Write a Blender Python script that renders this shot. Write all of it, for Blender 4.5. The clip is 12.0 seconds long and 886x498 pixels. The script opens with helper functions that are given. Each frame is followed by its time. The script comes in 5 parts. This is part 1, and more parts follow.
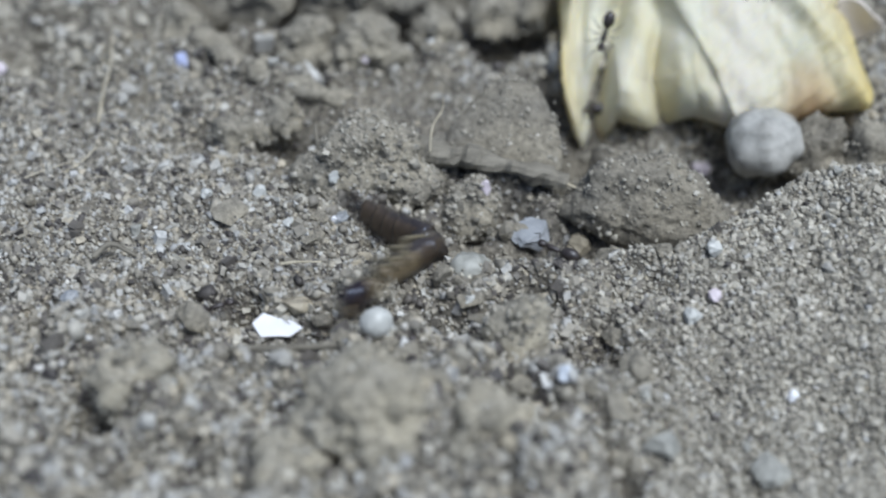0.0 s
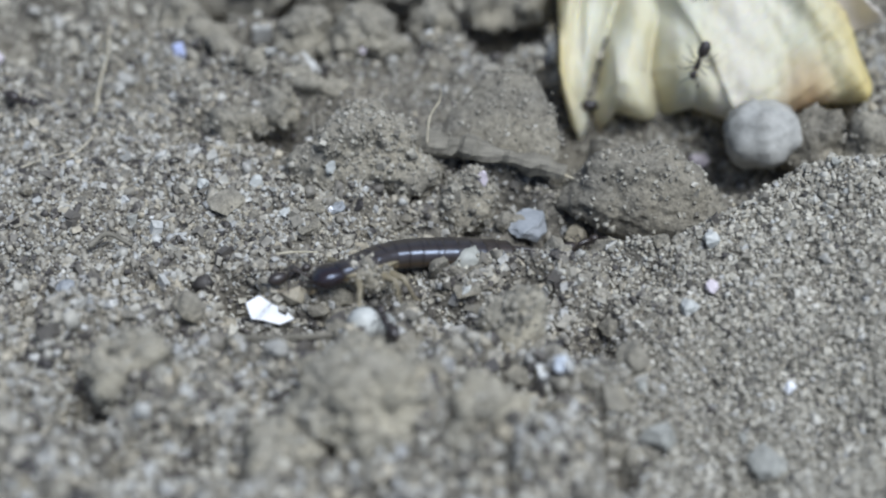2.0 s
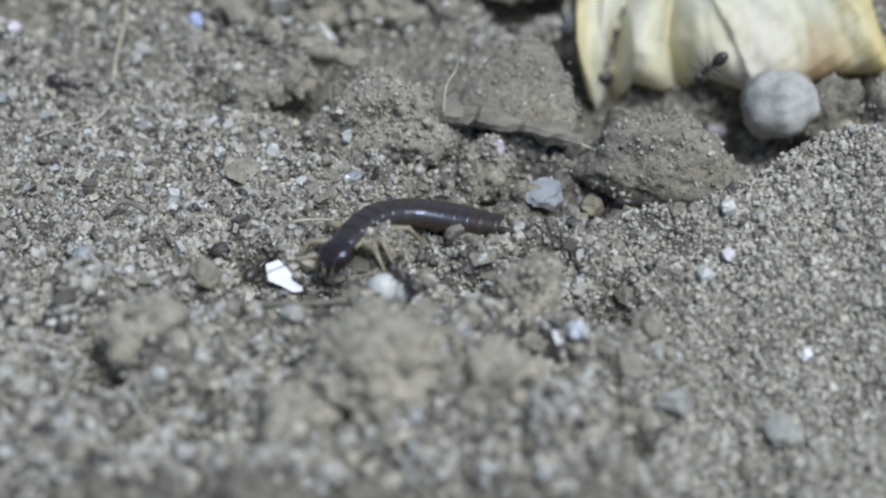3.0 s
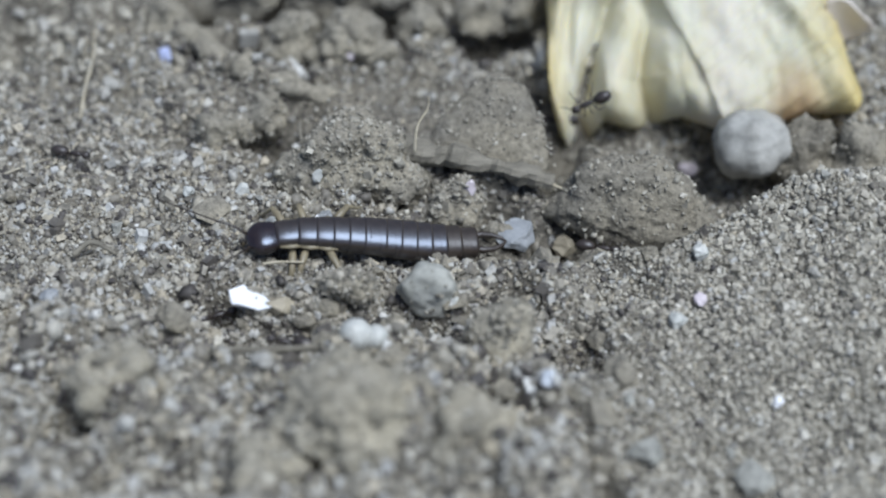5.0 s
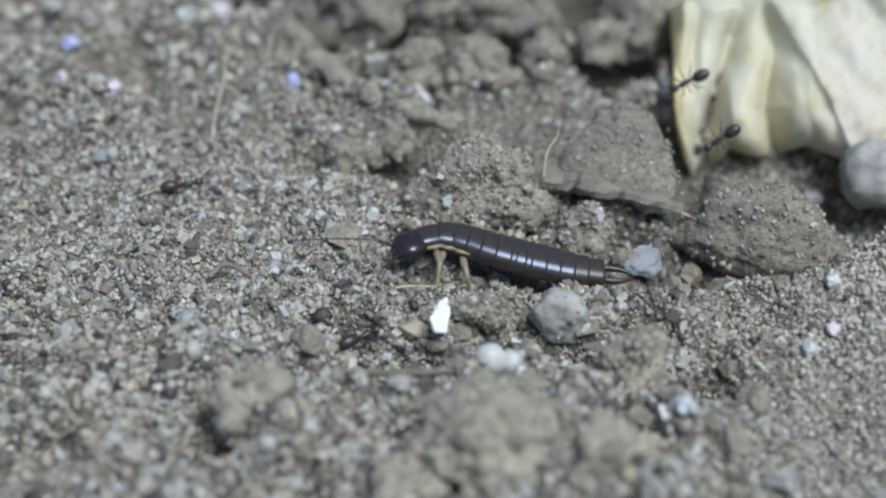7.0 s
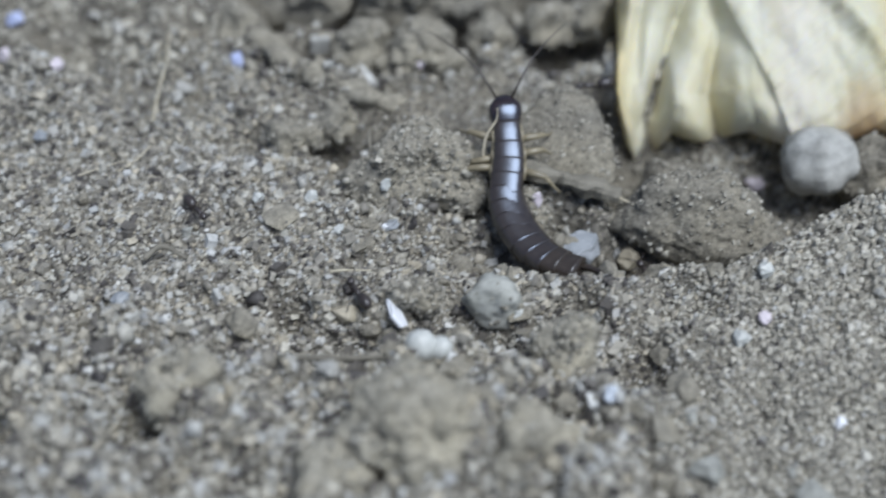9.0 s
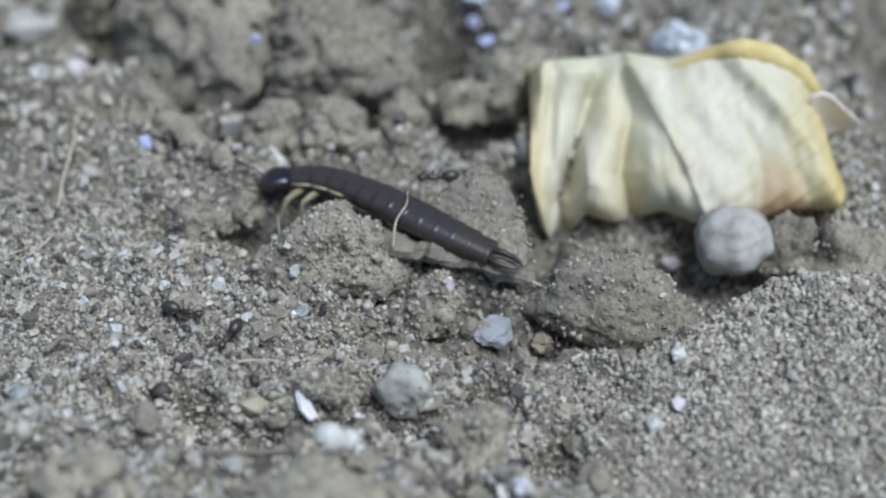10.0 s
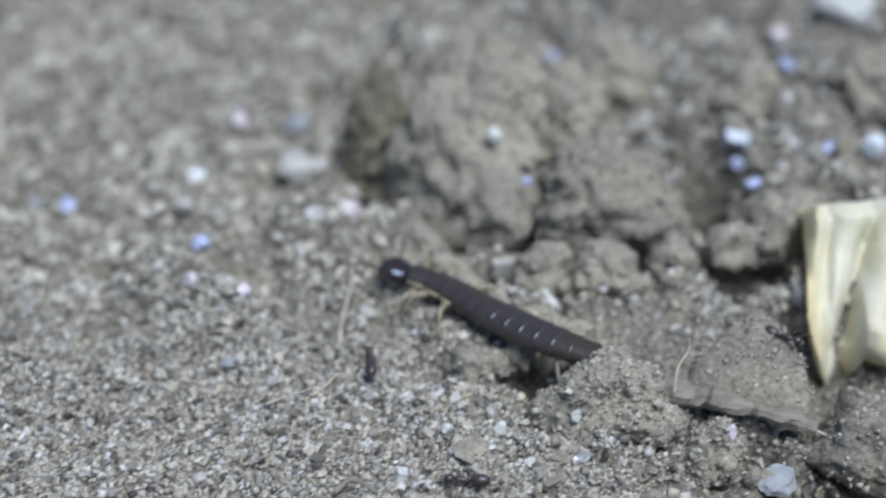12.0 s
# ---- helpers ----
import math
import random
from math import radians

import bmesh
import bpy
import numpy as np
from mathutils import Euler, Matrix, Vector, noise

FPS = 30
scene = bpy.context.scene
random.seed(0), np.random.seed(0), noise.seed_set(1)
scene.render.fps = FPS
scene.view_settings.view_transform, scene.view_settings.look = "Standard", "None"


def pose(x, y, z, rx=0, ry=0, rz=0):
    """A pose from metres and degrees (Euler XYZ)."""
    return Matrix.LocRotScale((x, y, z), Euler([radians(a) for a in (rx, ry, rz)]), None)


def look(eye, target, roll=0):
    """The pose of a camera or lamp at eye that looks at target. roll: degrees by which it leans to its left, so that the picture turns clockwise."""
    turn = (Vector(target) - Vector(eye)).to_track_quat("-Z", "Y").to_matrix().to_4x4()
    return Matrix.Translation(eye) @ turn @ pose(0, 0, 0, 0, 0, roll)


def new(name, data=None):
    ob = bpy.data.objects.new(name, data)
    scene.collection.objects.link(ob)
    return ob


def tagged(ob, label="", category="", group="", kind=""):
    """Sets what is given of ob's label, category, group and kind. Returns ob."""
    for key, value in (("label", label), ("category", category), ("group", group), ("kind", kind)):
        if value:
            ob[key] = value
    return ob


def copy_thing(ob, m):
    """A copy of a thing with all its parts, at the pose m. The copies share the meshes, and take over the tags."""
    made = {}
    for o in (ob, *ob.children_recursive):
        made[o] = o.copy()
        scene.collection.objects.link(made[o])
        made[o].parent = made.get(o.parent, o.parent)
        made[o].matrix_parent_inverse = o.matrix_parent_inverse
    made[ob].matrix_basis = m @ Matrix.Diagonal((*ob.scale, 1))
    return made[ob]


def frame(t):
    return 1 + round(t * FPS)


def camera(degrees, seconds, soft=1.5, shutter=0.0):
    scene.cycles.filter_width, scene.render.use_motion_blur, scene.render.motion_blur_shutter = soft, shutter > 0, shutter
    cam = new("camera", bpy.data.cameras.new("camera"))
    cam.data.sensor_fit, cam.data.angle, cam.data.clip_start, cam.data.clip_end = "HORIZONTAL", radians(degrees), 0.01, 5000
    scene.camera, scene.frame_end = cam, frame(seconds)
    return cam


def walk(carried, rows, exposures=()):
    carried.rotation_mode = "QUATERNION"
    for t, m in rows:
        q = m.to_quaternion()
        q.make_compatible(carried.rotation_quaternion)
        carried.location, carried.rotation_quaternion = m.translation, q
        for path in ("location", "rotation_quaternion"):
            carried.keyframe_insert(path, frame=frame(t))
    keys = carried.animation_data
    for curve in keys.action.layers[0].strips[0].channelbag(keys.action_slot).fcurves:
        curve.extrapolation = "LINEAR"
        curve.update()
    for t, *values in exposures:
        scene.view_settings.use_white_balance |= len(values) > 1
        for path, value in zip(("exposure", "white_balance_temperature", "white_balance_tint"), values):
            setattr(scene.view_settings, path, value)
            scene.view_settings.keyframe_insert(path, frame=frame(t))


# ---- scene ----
# Units below are millimetres unless a name says otherwise; MM turns them into metres.
MM = 0.001
cam = camera(30.0, 12.0, soft=2.1, shutter=0.45)
cam.data.dof.use_dof = True
cam.data.dof.focus_distance = 0.079
cam.data.dof.aperture_fstop = 24.0
PATH = [
    (0.0, look((-0.00001, -0.06068, 0.05073), (-0.00009, -0.00071, 0.00027), -0.69)),
    (0.5, look((0.00084, -0.06151, 0.04999), (0.00114, -0.00144, -0.00036), -0.41)),
    (1.0, look((0.00003, -0.06088, 0.05028), (0.00032, -0.00085, -0.00009), -0.39)),
    (1.5, look((0.00069, -0.06114, 0.04995), (0.00029, -0.00092, -0.00021), -0.67)),
    (2.0, look((0.00023, -0.06070, 0.05045), (0.00006, -0.00087, -0.00018), -0.60)),
    (2.5, look((0.00069, -0.06104, 0.04979), (-0.00033, -0.00066, -0.00016), -1.11)),
    (2.7, look((0.00059, -0.06133, 0.04974), (-0.00048, -0.00135, -0.00069), -1.09)),
    (4.3, look((-0.00051, -0.06032, 0.05072), (-0.00101, -0.00149, -0.00105), -0.46)),
    (4.5, look((-0.00011, -0.05970, 0.05109), (-0.00046, -0.00051, -0.00028), -0.43)),
    (5.0, look((0.00019, -0.05965, 0.05091), (0.00067, -0.00018, -0.00013), 0.15)),
    (5.5, look((0.00000, -0.06002, 0.05040), (0.00000, -0.00000, -0.00000), 0.28)),
    (6.0, look((-0.00039, -0.05976, 0.05057), (-0.00026, -0.00001, -0.00015), 0.48)),
    (6.5, look((-0.00240, -0.05928, 0.05142), (-0.00389, 0.00036, 0.00060), -0.45)),
    (6.7, look((-0.00281, -0.05984, 0.05123), (-0.00540, 0.00043, 0.00120), -1.27)),
    (8.5, look((-0.00149, -0.06059, 0.05122), (-0.00463, -0.00082, 0.00062), -0.73)),
    (9.0, look((-0.00020, -0.05944, 0.05206), (-0.00246, -0.00033, 0.00065), -0.30)),
    (9.5, look((0.00128, -0.05796, 0.05281), (0.00071, 0.00182, 0.00213), 0.29)),
    (10.0, look((0.00133, -0.05744, 0.05252), (0.00174, 0.00332, 0.00301), 0.72)),
    (10.5, look((-0.00011, -0.05649, 0.05349), (-0.00035, 0.00498, 0.00486), 0.19)),
    (11.0, look((-0.00053, -0.05592, 0.05326), (-0.00333, 0.00752, 0.00732), -0.75)),
    (11.5, look((-0.00288, -0.05629, 0.05351), (-0.00813, 0.00827, 0.00939), -2.09)),
    (12.0, look((-0.00379, -0.05714, 0.05400), (-0.01179, 0.00654, 0.00902), -3.25)),
]
walk(cam, PATH, [(0.0, 0.42, 5900, 9.5), (9.0, 0.38, 5870, 9.5), (12.0, 0.56, 5780, 11)])

# ---- light: a wide, hazy sun, high and a little behind the camera ----
world = bpy.data.worlds.new("sky")
scene.world = world
world.use_nodes = True
wn = world.node_tree.nodes
sky = wn.new("ShaderNodeTexSky")
sky.sky_type, sky.sun_disc = "NISHITA", False
sky.sun_elevation, sky.sun_rotation = radians(66), radians(133)
sky.air_density, sky.dust_density, sky.ozone_density = 1.0, 1.9, 1.5
wn["Background"].inputs["Strength"].default_value = 0.055
world.node_tree.links.new(sky.outputs[0], wn["Background"].inputs["Color"])
sun = new("sun", bpy.data.lights.new("sun", "SUN"))
sun.data.energy, sun.data.angle, sun.data.color = 2.8, radians(34), (0.98, 0.98, 0.95)
sun.rotation_euler = (radians(15.5), radians(18.5), 0)


# ---- materials ----
def material(name):
    m = bpy.data.materials.new(name)
    m.use_nodes = True
    return m, m.node_tree.nodes, m.node_tree.links, m.node_tree.nodes["Principled BSDF"]


def ramp(nodes, stops):
    r = nodes.new("ShaderNodeValToRGB")
    while len(r.color_ramp.elements) < len(stops):
        r.color_ramp.elements.new(0.5)
    for e, (p, c) in zip(r.color_ramp.elements, stops):
        e.position, e.color = p, (*c, 1)
    return r


def noise_tex(nodes, links, scale, detail=4, rough=0.6, coord=None):
    n = nodes.new("ShaderNodeTexNoise")
    n.inputs["Scale"].default_value = scale
    n.inputs["Detail"].default_value = detail
    n.inputs["Roughness"].default_value = rough
    if coord is not None:
        links.new(coord, n.inputs["Vector"])
    return n


def mixed(nodes, links, kind, a, b, fac):
    x = nodes.new("ShaderNodeMix")
    x.data_type, x.blend_type = "RGBA", kind
    for socket, value in ((x.inputs[6], a), (x.inputs[7], b), (x.inputs[0], fac)):
        if isinstance(value, (int, float)):
            socket.default_value = value
        elif isinstance(value, tuple):
            socket.default_value = (*value, 1)
        else:
            links.new(value, socket)
    return x.outputs[2]


def bumped(nodes, links, b, height, strength, dist):
    n = nodes.new("ShaderNodeBump")
    n.inputs["Strength"].default_value = strength
    n.inputs["Distance"].default_value = dist
    links.new(height, n.inputs["Height"])
    links.new(n.outputs[0], b.inputs["Normal"])


def soil_material(name, dark, mid, light, grain=2600.0):
    m, n, l, b = material(name)
    co = n.new("ShaderNodeTexCoord").outputs["Object"]
    big = noise_tex(n, l, 260, 4, 0.6, co)
    fine = noise_tex(n, l, grain, 3, 0.7, co)
    base = ramp(n, [(0.3, dark), (0.5, mid), (0.72, light)])
    l.new(fine.outputs[0], base.inputs[0])
    tone = ramp(n, [(0.3, (0.72, 0.72, 0.74)), (0.7, (1.1, 1.06, 0.98))])
    l.new(big.outputs[0], tone.inputs[0])
    l.new(mixed(n, l, "MULTIPLY", base.outputs[0], tone.outputs[0], 1.0), b.inputs["Base Color"])
    b.inputs["Roughness"].default_value = 0.92
    bumped(n, l, b, fine.outputs[0], 0.8, 0.0002)
    return m


SOIL = soil_material("soil", (0.045, 0.041, 0.036), (0.16, 0.149, 0.124), (0.35, 0.33, 0.28))
CLOD = soil_material("clod_soil", (0.16, 0.149, 0.121), (0.28, 0.263, 0.217), (0.39, 0.37, 0.31), 3200)
# soil whose colour is darkened to hold a crevice's shade
SHADED_SOIL = soil_material("shaded_soil", (0.06, 0.058, 0.041), (0.14, 0.133, 0.096), (0.23, 0.219, 0.165), 1800)
LOAM = soil_material("loam", (0.11, 0.102, 0.083), (0.225, 0.211, 0.174), (0.33, 0.312, 0.262), 2900)
PALE_CLOD = soil_material("pale_clod_soil", (0.21, 0.196, 0.158), (0.36, 0.338, 0.276), (0.48, 0.456, 0.38), 3000)
DARK_SOIL = soil_material("dark_soil", (0.07, 0.065, 0.053), (0.19, 0.177, 0.145), (0.30, 0.281, 0.235), 2600)


def grain_material(name, stops):
    """Mixed sand: each grain takes its own mineral colour."""
    m, n, l, b = material(name)
    r = n.new("ShaderNodeNewGeometry").outputs["Random Per Island"]
    c = ramp(n, stops)
    l.new(r, c.inputs[0])
    fine = noise_tex(n, l, 3500, 2, 0.6, n.new("ShaderNodeTexCoord").outputs["Object"])
    t = ramp(n, [(0.3, (0.7, 0.7, 0.7)), (0.7, (1.15, 1.15, 1.15))])
    l.new(fine.outputs[0], t.inputs[0])
    l.new(mixed(n, l, "MULTIPLY", c.outputs[0], t.outputs[0], 1.0), b.inputs["Base Color"])
    b.inputs["Roughness"].default_value = 0.6
    return m


GRAIN = grain_material("sand_grain", [(0.0, (0.045, 0.041, 0.04)), (0.1, (0.11, 0.10, 0.09)), (0.25, (0.22, 0.205, 0.172)), (0.55, (0.36, 0.336, 0.28)), (0.66, (0.44, 0.395, 0.305)), (0.72, (0.37, 0.37, 0.36)),
                                      (0.86, (0.47, 0.445, 0.375)), (0.975, (0.45, 0.45, 0.43)), (1.0, (0.60, 0.60, 0.58))])
RIDGE_GRAIN = grain_material("ridge_grain", [(0.0, (0.10, 0.093, 0.08)), (0.1, (0.24, 0.224, 0.185)), (0.4, (0.36, 0.338, 0.283)), (0.85, (0.50, 0.473, 0.40)), (1.0, (0.58, 0.56, 0.50))])
DUSTY = grain_material("dusty_grain", [(0.0, (0.14, 0.13, 0.106)), (0.2, (0.23, 0.215, 0.178)), (0.8, (0.37, 0.348, 0.29)), (1.0, (0.48, 0.456, 0.395))])


def stone_material(name, a, b_, rough=0.45, scale=900.0, glow=0.0):
    m, n, l, b = material(name)
    co = n.new("ShaderNodeTexCoord").outputs["Object"]
    x = noise_tex(n, l, scale, 5, 0.65, co)
    c = ramp(n, [(0.3, a), (0.68, b_)])
    l.new(x.outputs[0], c.inputs[0])
    l.new(c.outputs[0], b.inputs["Base Color"])
    b.inputs["Roughness"].default_value = rough
    b.inputs["Subsurface Weight"].default_value = glow
    b.inputs["Subsurface Radius"].default_value = (0.0004, 0.0004, 0.0004)
    bumped(n, l, b, x.outputs[0], 0.4, 0.0002)
    return m


QUARTZ = stone_material("white_quartz", (0.40, 0.41, 0.39), (0.62, 0.63, 0.60), 0.4, 900, 0.2)
FAR_STONE = stone_material("bluish_white_stone", (0.52, 0.57, 0.64), (0.68, 0.72, 0.78), 0.5, 400)
LOOSE_PETAL = stone_material("pale_pink_petal", (0.70, 0.63, 0.56), (0.82, 0.77, 0.70), 0.75, 350)
CHALK = stone_material("white_shell", (0.8, 0.82, 0.86), (0.93, 0.94, 0.97), 0.35, 500, 0.1)
BLUE = stone_material("blue_grey_stone", (0.21, 0.226, 0.244), (0.355, 0.373, 0.395), 0.5, 600)
VIVID = stone_material("blue_mineral", (0.34, 0.39, 0.62), (0.54, 0.59, 0.80), 0.4)
PINK = stone_material("pale_pink_stone", (0.52, 0.46, 0.50), (0.72, 0.66, 0.70), 0.4)
TAN = stone_material("tan_stone", (0.26, 0.228, 0.168), (0.43, 0.387, 0.295), 0.6)
GREY = stone_material("grey_stone", (0.19, 0.19, 0.172), (0.43, 0.43, 0.39), 0.7, 1200)
PALE = stone_material("pale_grey_stone", (0.22, 0.22, 0.20), (0.49, 0.48, 0.445), 0.75, 520)
MOTTLED = stone_material("mottled_pebble", (0.17, 0.168, 0.15), (0.56, 0.555, 0.52), 0.5, 420, 0.1)
ROLLED = stone_material("rough_grey_stone", (0.15, 0.15, 0.126), (0.52, 0.525, 0.485), 0.75, 420)
GLASSY = stone_material("clear_quartz", (0.30, 0.29, 0.265), (0.48, 0.47, 0.43), 0.25, 700, 0.3)


def wood_material(name, a, b_, scale):
    m, n, l, b = material(name)
    co = n.new("ShaderNodeTexCoord").outputs["Object"]
    mp = n.new("ShaderNodeMapping")
    mp.inputs["Scale"].default_value = scale
    l.new(co, mp.inputs["Vector"])
    x = noise_tex(n, l, 1.0, 5, 0.7, mp.outputs[0])
    c = ramp(n, [(0.3, a), (0.7, b_)])
    l.new(x.outputs[0], c.inputs[0])
    l.new(c.outputs[0], b.inputs["Base Color"])
    b.inputs["Roughness"].default_value = 0.75
    bumped(n, l, b, x.outputs[0], 0.6, 0.0002)
    return m


SPLINTER = wood_material("weathered_wood", (0.11, 0.101, 0.08), (0.26, 0.241, 0.195), (250, 2600, 2600))
FIBRE = wood_material("dry_fibre", (0.34, 0.30, 0.21), (0.62, 0.57, 0.45), (900, 900, 900))


def petal_material():
    m, n, l, b = material("dried_petal")
    co = n.new("ShaderNodeTexCoord")
    g, ob = co.outputs["Generated"], co.outputs["Object"]
    x = noise_tex(n, l, 230, 4, 0.6, ob)
    c = ramp(n, [(0.3, (0.75, 0.70, 0.49)), (0.48, (0.81, 0.79, 0.63)), (0.7, (0.865, 0.85, 0.745))])
    l.new(x.outputs[0], c.inputs[0])
    sep = n.new("ShaderNodeSeparateXYZ")
    l.new(g, sep.inputs[0])
    rim = ramp(n, [(0.0, (0.85, 0.85, 0.85)), (0.025, (0.5, 0.5, 0.5)), (0.09, (0, 0, 0)), (0.76, (0, 0, 0)), (0.86, (0.4, 0.4, 0.4)), (0.95, (1, 1, 1))])
    l.new(sep.outputs[0], rim.inputs[0])
    col = mixed(n, l, "MIX", c.outputs[0], (0.76, 0.64, 0.28), rim.outputs[0])
    stain = noise_tex(n, l, 420, 3, 0.5, ob)
    sr = ramp(n, [(0.5, (0, 0, 0)), (0.72, (1, 1, 1))])
    l.new(stain.outputs[0], sr.inputs[0])
    low = ramp(n, [(0.05, (0.9, 0.9, 0.9)), (0.45, (0.12, 0.12, 0.12))])
    l.new(sep.outputs[2], low.inputs[0])
    amount = mixed(n, l, "MULTIPLY", sr.outputs[0], low.outputs[0], 1.0)
    col = mixed(n, l, "MIX", col, (0.47, 0.37, 0.24), amount)
    # a rust-brown bruise low on the wide lobe
    off = n.new("ShaderNodeVectorMath")
    off.operation = "SUBTRACT"
    off.inputs[1].default_value = (0.765, 0.3, 0.36)
    l.new(g, off.inputs[0])
    squash = n.new("ShaderNodeVectorMath")
    squash.operation = "MULTIPLY"
    squash.inputs[1].default_value = (9.0, 0.0, 3.2)
    l.new(off.outputs[0], squash.inputs[0])
    far = n.new("ShaderNodeVectorMath")
    far.operation = "LENGTH"
    l.new(squash.outputs[0], far.inputs[0])
    bruise = ramp(n, [(0.25, (1, 1, 1)), (1.0, (0, 0, 0))])
    l.new(far.outputs[1], bruise.inputs[0])
    col = mixed(n, l, "MIX", col, (0.60, 0.38, 0.18), mixed(n, l, "MULTIPLY", bruise.outputs[0], x.outputs[0], 0.4))
    # yellow streaks up the petal that stand in for light glowing through its folds
    along = n.new("ShaderNodeMapping")
    along.inputs["Scale"].default_value = (620, 200, 90)
    l.new(ob, along.inputs["Vector"])
    fold_glow_tint = noise_tex(n, l, 1.0, 3, 0.55, along.outputs[0])
    vt = ramp(n, [(0.5, (0, 0, 0)), (0.72, (0.42, 0.42, 0.42))])
    l.new(fold_glow_tint.outputs[0], vt.inputs[0])
    col = mixed(n, l, "MIX", col, (0.76, 0.66, 0.36), vt.outputs[0])
    # pink-white wide lobe
    pale = ramp(n, [(0.42, (0, 0, 0)), (0.55, (0.6, 0.6, 0.6)), (0.72, (0, 0, 0))])
    l.new(sep.outputs[0], pale.inputs[0])
    col = mixed(n, l, "MIX", col, (0.85, 0.80, 0.73), pale.outputs[0])
    l.new(col, b.inputs["Base Color"])
    b.inputs["Roughness"].default_value = 0.75
    b.inputs["Specular IOR Level"].default_value = 0.25
    b.inputs["Subsurface Weight"].default_value = 0.3
    b.inputs["Subsurface Radius"].default_value = (0.0012, 0.001, 0.0005)
    vein = noise_tex(n, l, 1500, 3, 0.6, ob)
    bumped(n, l, b, vein.outputs[0], 0.25, 0.0002)
    thin = n.new("ShaderNodeBsdfTranslucent")
    l.new(col, thin.inputs["Color"])
    both = n.new("ShaderNodeMixShader")
    both.inputs[0].default_value = 0.38
    l.new(b.outputs[0], both.inputs[1])
    l.new(thin.outputs[0], both.inputs[2])
    l.new(both.outputs[0], n["Material Output"].inputs["Surface"])
    return m


PETAL = petal_material()
RIM = stone_material("ochre_petal_rim", (0.46, 0.36, 0.13), (0.72, 0.62, 0.32), 0.7, 350, 0.3)


def chitin(name, a, b_, rough, coat=0.3):
    m, n, l, b = material(name)
    co = n.new("ShaderNodeTexCoord").outputs["Object"]
    x = noise_tex(n, l, 1400, 4, 0.6, co)
    c = ramp(n, [(0.3, a), (0.7, b_)])
    l.new(x.outputs[0], c.inputs[0])
    l.new(c.outputs[0], b.inputs["Base Color"])
    b.inputs["Roughness"].default_value = rough
    b.inputs["Coat Weight"].default_value = coat
    b.inputs["Coat Roughness"].default_value = 0.24
    b.inputs["Coat Tint"].default_value = (0.86, 0.92, 1.0, 1)
    b.inputs["Specular IOR Level"].default_value = 0.95 if rough < 0.3 else 0.55
    b.inputs["Specular Tint"].default_value = (0.64, 0.76, 1.0, 1) if rough < 0.3 else (0.9, 0.93, 1.0, 1)
    bumped(n, l, b, x.outputs[0], 0.25, 0.00008)
    return m


SHELL = chitin("dark_chitin", (0.027, 0.021, 0.016), (0.052, 0.041, 0.032), 0.29, 0.1)
SHELL_DULL = chitin("dull_dark_chitin", (0.027, 0.021, 0.016), (0.054, 0.042, 0.033), 0.38, 0.1)
UNDER = chitin("brown_underside", (0.04, 0.028, 0.018), (0.085, 0.06, 0.036), 0.45, 0.1)
HEAD = chitin("red_brown_chitin", (0.014, 0.010, 0.009), (0.034, 0.022, 0.018), 0.25, 0.1)
BELLY = chitin("tan_chitin", (0.10, 0.076, 0.043), (0.21, 0.162, 0.092), 0.45, 0.1)
LEG = chitin("straw_chitin", (0.17, 0.143, 0.09), (0.30, 0.258, 0.168), 0.45, 0.1)
ANT = chitin("ant_chitin", (0.022, 0.017, 0.014), (0.06, 0.046, 0.038), 0.45)
EYE = chitin("black_eye", (0.005, 0.005, 0.006), (0.012, 0.011, 0.012), 0.15)


# ---- building helpers ----
def part(name, bm, mat, parent=None, label=""):
    me = bpy.data.meshes.new(name)
    bm.to_mesh(me)
    bm.free()
    for m in (mat if isinstance(mat, (list, tuple)) else (mat,)):
        me.materials.append(m)
    ob = new(name, me)
    ob.parent = parent
    if label:
        ob["label"] = label
    return ob


def smooth(ob):
    ob.data.polygons.foreach_set("use_smooth", [True] * len(ob.data.polygons))
    return ob


def half_worn(ob):
    """Every other grain is worn round, the rest keep their broken faces."""
    k = np.arange(len(ob.data.polygons)) // 6
    ob.data.polygons.foreach_set("use_smooth", (k * 7 % 5 < 2))
    return ob


def from_arrays(name, verts, faces, mat):
    me = bpy.data.meshes.new(name)
    n, k = len(faces), faces.shape[1]
    me.vertices.add(len(verts))
    me.vertices.foreach_set("co", np.asarray(verts, np.float32).ravel())
    me.loops.add(n * k)
    me.loops.foreach_set("vertex_index", np.asarray(faces, np.int32).ravel())
    me.polygons.add(n)
    me.polygons.foreach_set("loop_start", np.arange(0, n * k, k, dtype=np.int32))
    me.update(calc_edges=True)
    me.shade_flat()
    me.materials.append(mat)
    return new(name, me)


def hash2(i, j, seed):
    h = (i * 374761393 + j * 668265263 + seed * 144665) & 0x7FFFFFFF
    h = ((h ^ (h >> 13)) * 1274126177) & 0x7FFFFFFF
    return ((h ^ (h >> 16)) & 0xFFFF) / 65535.0


def value_noise(x, y, seed):
    i, j = np.floor(x).astype(np.int64), np.floor(y).astype(np.int64)
    u, v = x - i, y - j
    u, v = u * u * u * (u * (6 * u - 15) + 10), v * v * v * (v * (6 * v - 15) + 10)
    a, b = hash2(i, j, seed), hash2(i + 1, j, seed)
    c, d = hash2(i, j + 1, seed), hash2(i + 1, j + 1, seed)
    return (a + (b - a) * u) * (1 - v) + (c + (d - c) * u) * v - 0.5


